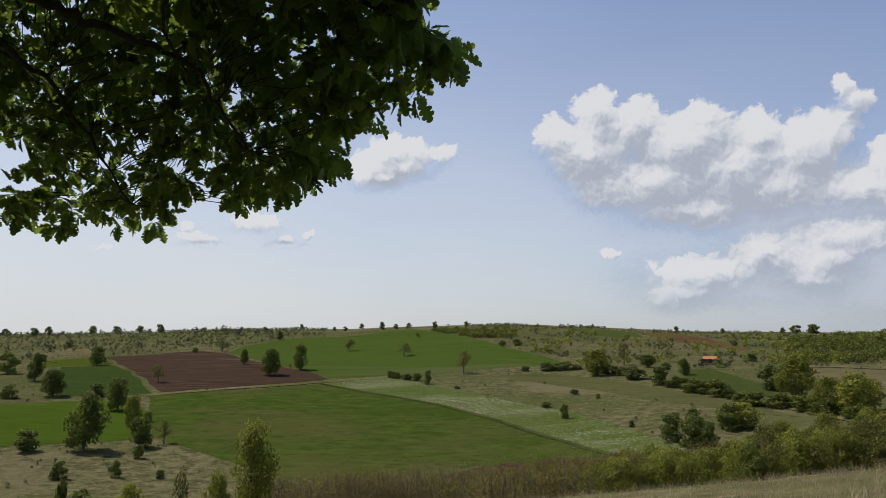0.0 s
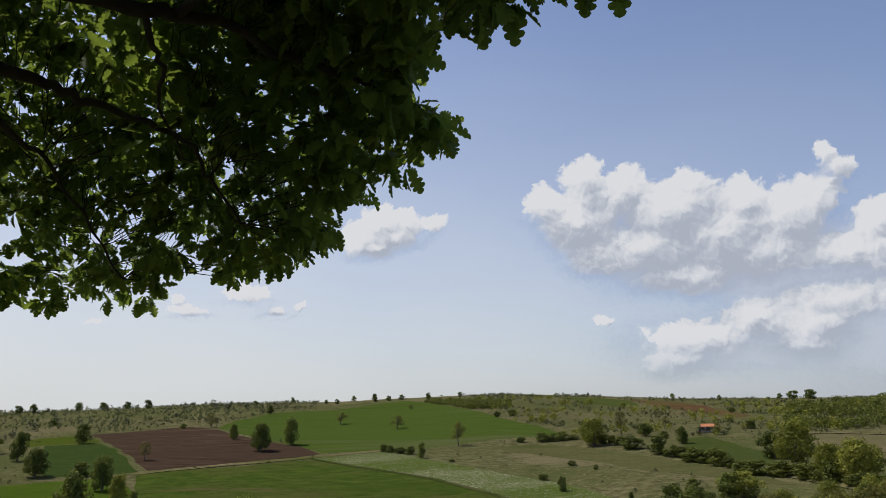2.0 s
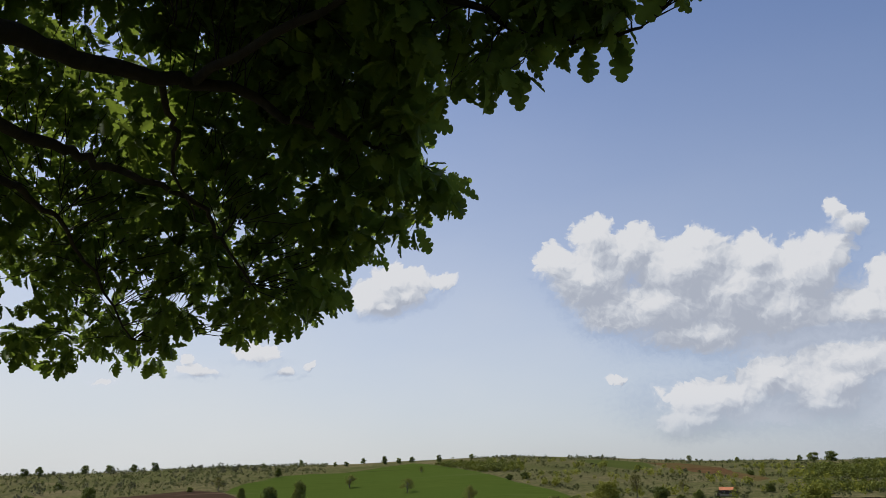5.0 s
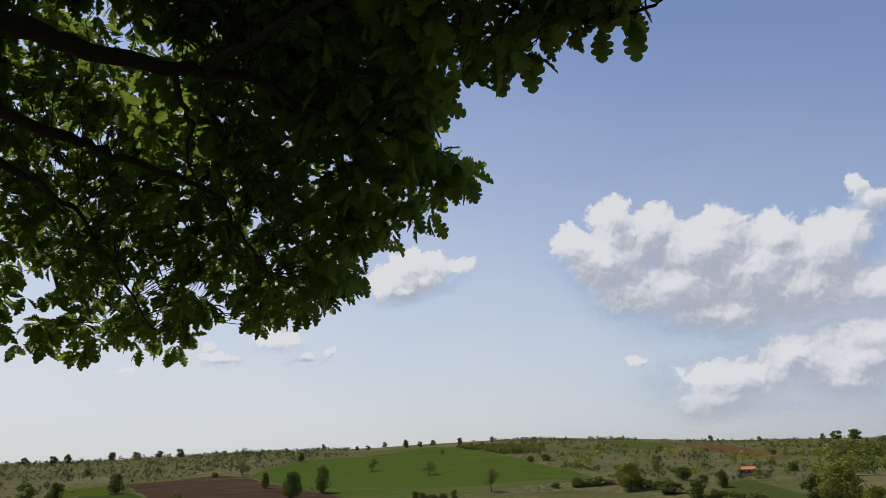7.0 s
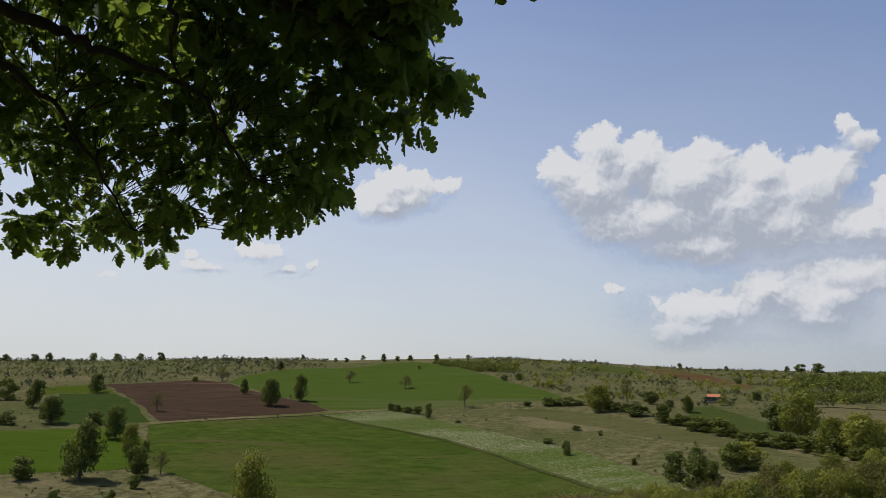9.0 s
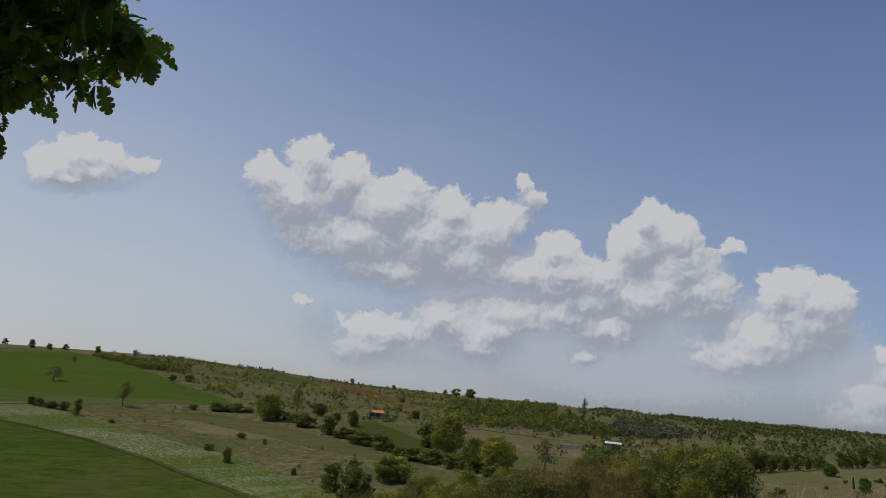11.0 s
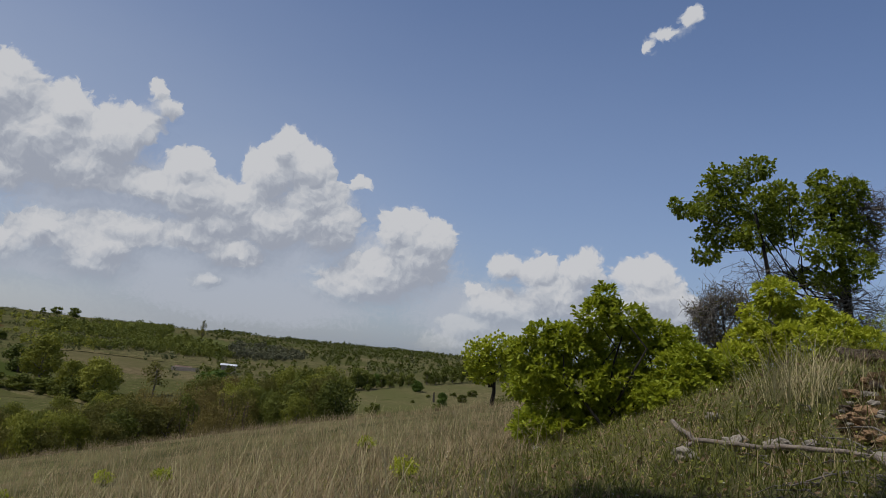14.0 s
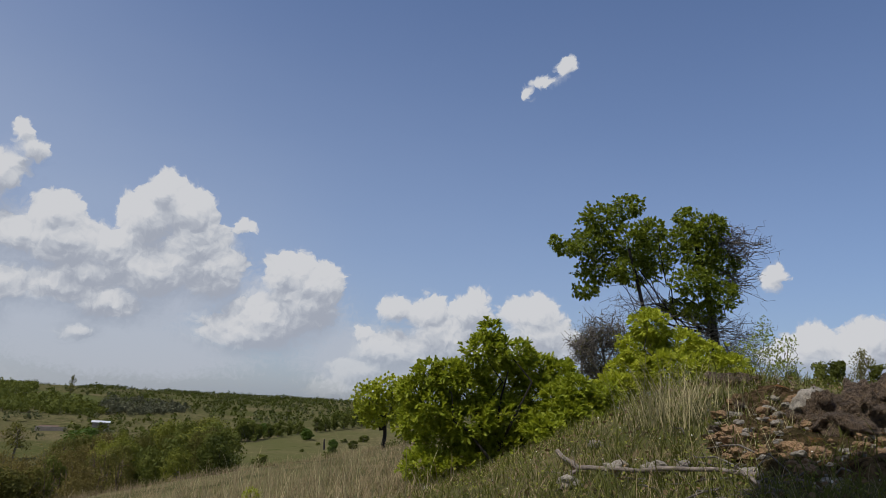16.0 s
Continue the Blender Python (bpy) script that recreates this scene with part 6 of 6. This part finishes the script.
def rock_mesh(name, seed, rough=0.35, flat=1.0, cells=3.0, subdivisions=4):
    """A craggy stone about 1 in radius: a ball cut by planes, then broken up by noise at two scales."""
    g = np.random.default_rng(seed)
    bm = bmesh.new()
    bmesh.ops.create_icosphere(bm, subdivisions=subdivisions, radius=1.0)
    planes = [(Vector(g.normal(0, 1, 3)).normalized(), g.uniform(0.55, 0.85)) for _ in range(9)]
    for v in bm.verts:
        p = v.co.copy()
        for nrm, d in planes:
            over = p.dot(nrm) - d
            if over > 0:
                p -= nrm * over * 0.85
        s = Vector((seed * 1.7, 3.1, 0.4))
        p *= 1 + rough * 0.55 * noise.noise(p * 1.6 + s) + rough * 0.35 * abs(noise.noise(p * cells + s)) + rough * 0.20 * noise.noise(p * cells * 2.1 + s) - rough * 0.16 * abs(noise.noise(p * cells * 4.3 + s)) + (rough * 0.06 * noise.noise(p * cells * 9 + s) - rough * 0.05 * abs(noise.noise(p * cells * 15 + s)) if subdivisions > 4 else 0)
        v.co = (p.x, p.y, p.z * flat)
    me = bpy.data.meshes.new(name)
    bm.to_mesh(me)
    bm.free()
    me.polygons.foreach_set("use_smooth", [subdivisions > 4] * len(me.polygons))
    return me


def put_rock(name, me, material, x, y, z, size, turn, label, group="", scale=(1, 1, 1)):
    if not me.materials:
        me.materials.append(material)
    ob = new(name, me)
    ob.matrix_basis = Matrix.Translation((x, y, z)) @ Matrix.Rotation(turn, 4, "Z") @ Matrix.Diagonal((size * scale[0], size * scale[1], size * scale[2], 1))
    return tagged(ob, label, "rock", group)


def soil_patch():
    bm = bmesh.new()
    ring = []
    pts = SOIL_FLAT
    for (ax, ay), (bx, by) in zip(pts, pts[1:] + pts[:1]):
        for i in range(8):
            u = i / 8
            x, y = ax + (bx - ax) * u, ay + (by - ay) * u
            ring.append(bm.verts.new((x + 0.14 * noise.noise((x * 4, y * 4, 3)), y + 0.14 * noise.noise((x * 4, y * 4, 8)), 0)))
    face = bm.faces.new(ring)
    bmesh.ops.triangulate(bm, faces=[face])
    for _ in range(7):
        long = [e for e in bm.edges if e.calc_length() > 0.07]
        if not long:
            break
        bmesh.ops.subdivide_edges(bm, edges=long, cuts=1)
        bmesh.ops.triangulate(bm, faces=[f for f in bm.faces if len(f.verts) > 3])
    rim = {v for e in bm.edges if e.is_boundary for v in e.verts}
    for v in bm.verts:
        x, y = v.co.x, v.co.y
        z = height(x, y) + 0.05 * noise.noise((x * 0.9, y * 0.9, 0)) + 0.025 * noise.noise((x * 3, y * 3, 4))
        v.co.z = z + (-0.03 if v in rim else 0.03 + 0.035 * abs(noise.noise((x * 9, y * 9, 2))) + 0.05 * noise.noise((x * 3.5, y * 3.5, 9)))
    bmesh.ops.recalc_face_normals(bm, faces=bm.faces)
    if sum(f.normal.z for f in bm.faces) < 0:
        bmesh.ops.reverse_faces(bm, faces=bm.faces)
    me = bpy.data.meshes.new("soil_patch")
    bm.to_mesh(me)
    bm.free()
    me.materials.append(M_SOIL)
    return tagged(new("soil_patch", me), "bare orange-brown crumbly soil on the mound", "soil", kind="structure")


soil_patch()
g = np.random.default_rng(501)
shapes = [rock_mesh("stone", 600 + i, 0.8, 0.55, 2.4, 3) for i in range(4)]
pale = [m.copy() for m in shapes]
orange = [m.copy() for m in shapes]
grey = [m.copy() for m in shapes]
for i, (x, y, z) in enumerate(STONES_PALE):
    put_rock("stone", pale[i % 4], M_PALESTONE, x, y, z + 0.015, g.uniform(0.035, 0.075), g.uniform(0, 6.28), "small pale limestone lying in the turf", "pale stones")
for i, (x, y, z) in enumerate(STONES_ORANGE):
    put_rock("stone", orange[i % 4], M_ORANGESTONE, x, y, z + 0.02, g.uniform(0.03, 0.075), g.uniform(0, 6.28), "angular orange sandstone on bare soil", "orange stones", (1.2, 0.9, 0.9))
k = 0
while k < 190:
    x, y = g.uniform(3.2, 7.0), g.uniform(-0.9, 1.0)
    if not inside(x, y, SOIL_FLAT):
        continue
    kind = (pale, M_PALESTONE, "small pale limestone lying in the turf", "pale stones") if g.random() < 0.42 else (orange, M_ORANGESTONE, "angular orange sandstone on bare soil", "orange stones") if g.random() < 0.75 else (grey, M_DARKSTONE, "dark weathered stone on bare soil", "dark stones")
    s = 0.010 + 0.036 * g.random() ** 2
    put_rock("stone", kind[0][k % 4], kind[1], x, y, height(x, y) + 0.045 + s * 0.2, s, g.uniform(0, 6.28), kind[2], kind[3])
    k += 1
for bx, by, bz, bs, seed, sc, lab in BOULDERS:
    put_rock("boulder", rock_mesh("boulder", seed, 1.05, 1.0, 3.4, 6 if bs > 0.3 else 5), M_DARKSTONE, bx, by, bz, bs, seed * 0.7, lab, "", sc)
put_rock("pale_rock", rock_mesh("pale_rock", 720, 0.45, 0.9, 2.5, 4), M_PALESTONE, *PALE_ROCK, 0.10, 0.6, "pale limestone block beside the dark boulder")
for (x, y, z), s, turn in zip(ORANGE_ROCKS, (0.085, 0.065, 0.05), (0.2, 1.3, 2.4)):
    put_rock("orange_rock", rock_mesh("orange_rock", 721 + int(turn * 10), 0.45, 0.6, 2.5, 4), M_ORANGESTONE, x, y, z + s * 0.35, s, turn, "orange split rock below the dark boulder", "orange rocks", (1.3, 0.8, 0.9))


def dead_branch():
    """A bleached fallen branch lying on the turf, forked at both ends."""
    gg = np.random.default_rng(502)
    root = new("dead_branch")
    root.location = BRANCH_MAIN[2]
    o = np.array(root.location)

    def fine(line, bend):
        out = []
        for a, b in zip(line[:-1], line[1:]):
            for i in range(3):
                u = i / 3
                out.append(tuple(np.array(a) * (1 - u) + np.array(b) * u - o + gg.normal(0, bend, 3)))
        return out + [tuple(np.array(line[-1]) - o)]

    for line, r0, r1, name in ((BRANCH_MAIN, 0.0145, 0.009, "stem"), (BRANCH_FORK, 0.010, 0.004, "side_branch"), (BRANCH_TWIG, 0.006, 0.002, "side_branch"), (BRANCH_TAIL, 0.012, 0.005, "side_branch")):
        p = fine(line, 0.006)
        mesh_object(name, *tube_data(p, [r0 + (r1 - r0) * i / (len(p) - 1) for i in range(len(p))], 8), M_DEAD, root, True)
    for i in range(5):
        a = np.array(BRANCH_MAIN[1 + i]) - o
        b = a + np.array([gg.normal(0, 0.06), gg.normal(0, 0.06), gg.uniform(0.03, 0.10)])
        mesh_object("twig", *tube_data(wander(gg, a, b, 0.1, 3), [0.005, 0.004, 0.003, 0.001], 5), M_DEAD, root, True)
    return tagged(root, "bleached grey fallen branch lying on the turf", "branch")


dead_branch()


def brushwood():
    """Grey dry sticks heaped at the foot of the mound."""
    gg = np.random.default_rng(503)
    root = new("brushwood")
    c = np.array(BRUSH_SPOT)
    root.location = BRUSH_SPOT
    for i in range(46):
        x, y = gg.normal(0, 0.34), gg.normal(0, 0.22)
        a = gg.uniform(-0.9, 0.9)
        s = gg.uniform(0.06, 0.22)
        p, q = np.array([x - s * math.sin(a), y - s * math.cos(a), 0]), np.array([x + s * math.sin(a), y + s * math.cos(a), 0])
        for e in (p, q):
            e[2] = height(c[0] + e[0], c[1] + e[1]) - c[2] + gg.uniform(0.005, 0.045)
        r = gg.uniform(0.002, 0.006)
        mesh_object("stick", *tube_data(wander(gg, p, q, 0.06, 4), [r, r, r * 0.8, r * 0.7, r * 0.4], 5), M_TWIG, root, True)
    return tagged(root, "heap of dry grey sticks at the mound's foot", "brushwood")


brushwood()


def herb(x, y, size, seed):
    """A low yellow-green leafy herb clump."""
    gg = np.random.default_rng(seed)
    root = new("herb_clump")
    root.location = (x, y, height(x, y))
    d = gg.normal(0, 1, (90, 3))
    d[:, 2] = np.abs(d[:, 2])
    d /= np.linalg.norm(d, axis=1)[:, None]
    ends = d * size * gg.uniform(0.4, 1.0, (90, 1)) + np.array([0, 0, size * 0.5])
    v, f = tubes([([(0, 0, -0.03), tuple(e)], [0.003, 0.001], 3) for e in ends[:40]])
    tagged(mesh_object("stem_mass", v, f, M_GRASS, root), kind="stuff")
    v, f = spread(*plain_leaf(0.2), rosettes(gg, ends, d, 5, size * 0.28, 0.6))
    tagged(fast_mesh("leaves", v, f, M_SHRUB, root), kind="stuff")
    return tagged(root, "low yellow-green herb clump in the dry grass", "herb", "herb clumps")


for i, (x, y, z) in enumerate(HERBS):
    herb(x, y, 0.13, 510 + i)


def tussock(x, y, n, tall, seed):
    """A tuft of long straw-coloured grass."""
    gg = np.random.default_rng(seed)
    k = n
    ang, tl = gg.uniform(0, 6.28, k), np.abs(gg.normal(0, 0.33, k))
    sz = tall * gg.uniform(0.5, 1.0, k)
    m = np.zeros((k, 4, 4))
    ca, sa, ct, st = np.cos(ang), np.sin(ang), np.cos(tl), np.sin(tl)
    m[:, 0, 0], m[:, 1, 0] = ca * 0.0035, sa * 0.0035
    m[:, 0, 1], m[:, 1, 1], m[:, 2, 1] = -sa * ct * sz, ca * ct * sz, -st * sz
    m[:, 0, 2], m[:, 1, 2], m[:, 2, 2] = -sa * st * sz, ca * st * sz, ct * sz
    m[:, 0, 3], m[:, 1, 3] = gg.normal(0, 0.12, k), gg.normal(0, 0.12, k)
    m[:, 2, 3], m[:, 3, 3] = -0.05, 1
    v, f = spread(blade(0.45)[0], [(0, 1, 3), (0, 3, 2), (2, 3, 5), (2, 5, 4), (4, 5, 6)], m)
    ob = fast_mesh("grass_tussock", v, f, M_PALESTRAW)
    ob.location = (x, y, height(x, y))
    return tagged(ob, "tussock of long straw-coloured grass", "grass", "grass tussocks", "stuff")


for i, (x, y, z) in enumerate(TUSSOCKS):
    tussock(x, y, 60 if i < 4 else 30, 0.58 if i < 4 else 0.3, 530 + i)


M_HERB = leaf_mat("herb_leaves", (0.050, 0.065, 0.012), (0.300, 0.300, 0.060), 0.3, 0.6, (0.34, 0.36, 0.04))


def litter(n, az, r, size, material, seed, name, label):
    """Dead leaves, petals and crumbs lying in the turf."""
    gg = np.random.default_rng(seed)
    a, rr = gg.uniform(*az, n), r[0] * (r[1] / r[0]) ** gg.random(n)
    x, y = rr * np.sin(np.radians(a)), rr * np.cos(np.radians(a))
    z = np.array([height(p, q) + 0.05 * noise.noise((p * 0.9, q * 0.9, 0)) for p, q in zip(x, y)]) + gg.uniform(0.005, 0.06, n)
    v, f = spread(*plain_leaf(0.3), poses(turned(gg, n, 1.0), np.c_[x, y, z], size * gg.uniform(0.5, 1.4, n)))
    return tagged(fast_mesh(name, v, f, material), label, "litter", kind="stuff")


litter(12000, (40, 100), (2.5, 8), 0.018, M_HERB, 553, "turf_herbs", "small yellow-green herb leaves in the turf")
M_PETAL = leaf_mat("white_petals", (0.45, 0.43, 0.36), (0.70, 0.68, 0.60), 0.2, 0.6, (0.5, 0.5, 0.4))
M_LITTER = leaf_mat("dead_leaves", (0.10, 0.065, 0.035), (0.30, 0.21, 0.12), 0.2, 0.8, (0.25, 0.18, 0.08))
litter(5200, (48, 100), (2.8, 9), 0.026, M_LITTER, 551, "dead_leaf_litter", "brown dead leaves and crumbs in the turf")
litter(800, (20, 98), (3.0, 9), 0.014, M_PETAL, 552, "white_flowers", "tiny white flowers scattered in the grass")


def track(name, line, width, label, material=None):
    """A farm track lying on the ground."""
    pts = []
    for (ax, ay), (bx, by) in zip(line[:-1], line[1:]):
        k = max(2, int(math.hypot(bx - ax, by - ay) / 3))
        pts += [(ax + (bx - ax) * i / k, ay + (by - ay) * i / k) for i in range(k)]
    pts.append(line[-1])
    v, f = [], []
    for i, (x, y) in enumerate(pts):
        (px, py), (qx, qy) = pts[max(0, i - 1)], pts[min(len(pts) - 1, i + 1)]
        d = math.hypot(qx - px, qy - py)
        nx, ny = -(qy - py) / d, (qx - px) / d
        w = width * (0.5 + 0.18 * noise.noise((x * 0.2, y * 0.2, 3)))
        for s in (-w, w):
            v.append((x + nx * s, y + ny * s, height(x + nx * s, y + ny * s) + 0.14))
    for i in range(len(pts) - 1):
        f.append((2 * i, 2 * i + 1, 2 * i + 3, 2 * i + 2))
    return tagged(mesh_object(name, v, f, material or M_TRACK), label, "track", kind="structure")


M_TRACK = ground_mat("track_soil", ((0.085, 0.072, 0.032), (0.160, 0.135, 0.070)), (0.075, 0.078, 0.024), 0.8, 0.05)
track("farm_track", TRACK, 2.6, "pale grassy farm track below the ploughed field")
track("farm_track", TRACK_B, 1.8, "pale track along the hedge")
track("farm_track", TRACK_C, 2.0, "pale dirt track across the far slope")
M_BANK = ground_mat("dark_grass_bank", ((0.020, 0.032, 0.008), (0.046, 0.060, 0.014)), (0.060, 0.062, 0.022), 0.9, 0.08)
track("grass_bank", ((-28, 168), (-15, 154), (-1, 137), (9, 121), (17, 106), (22, 93), (26, 87)), 1.0, "dark grass bank between the green field and the flowers", M_BANK)
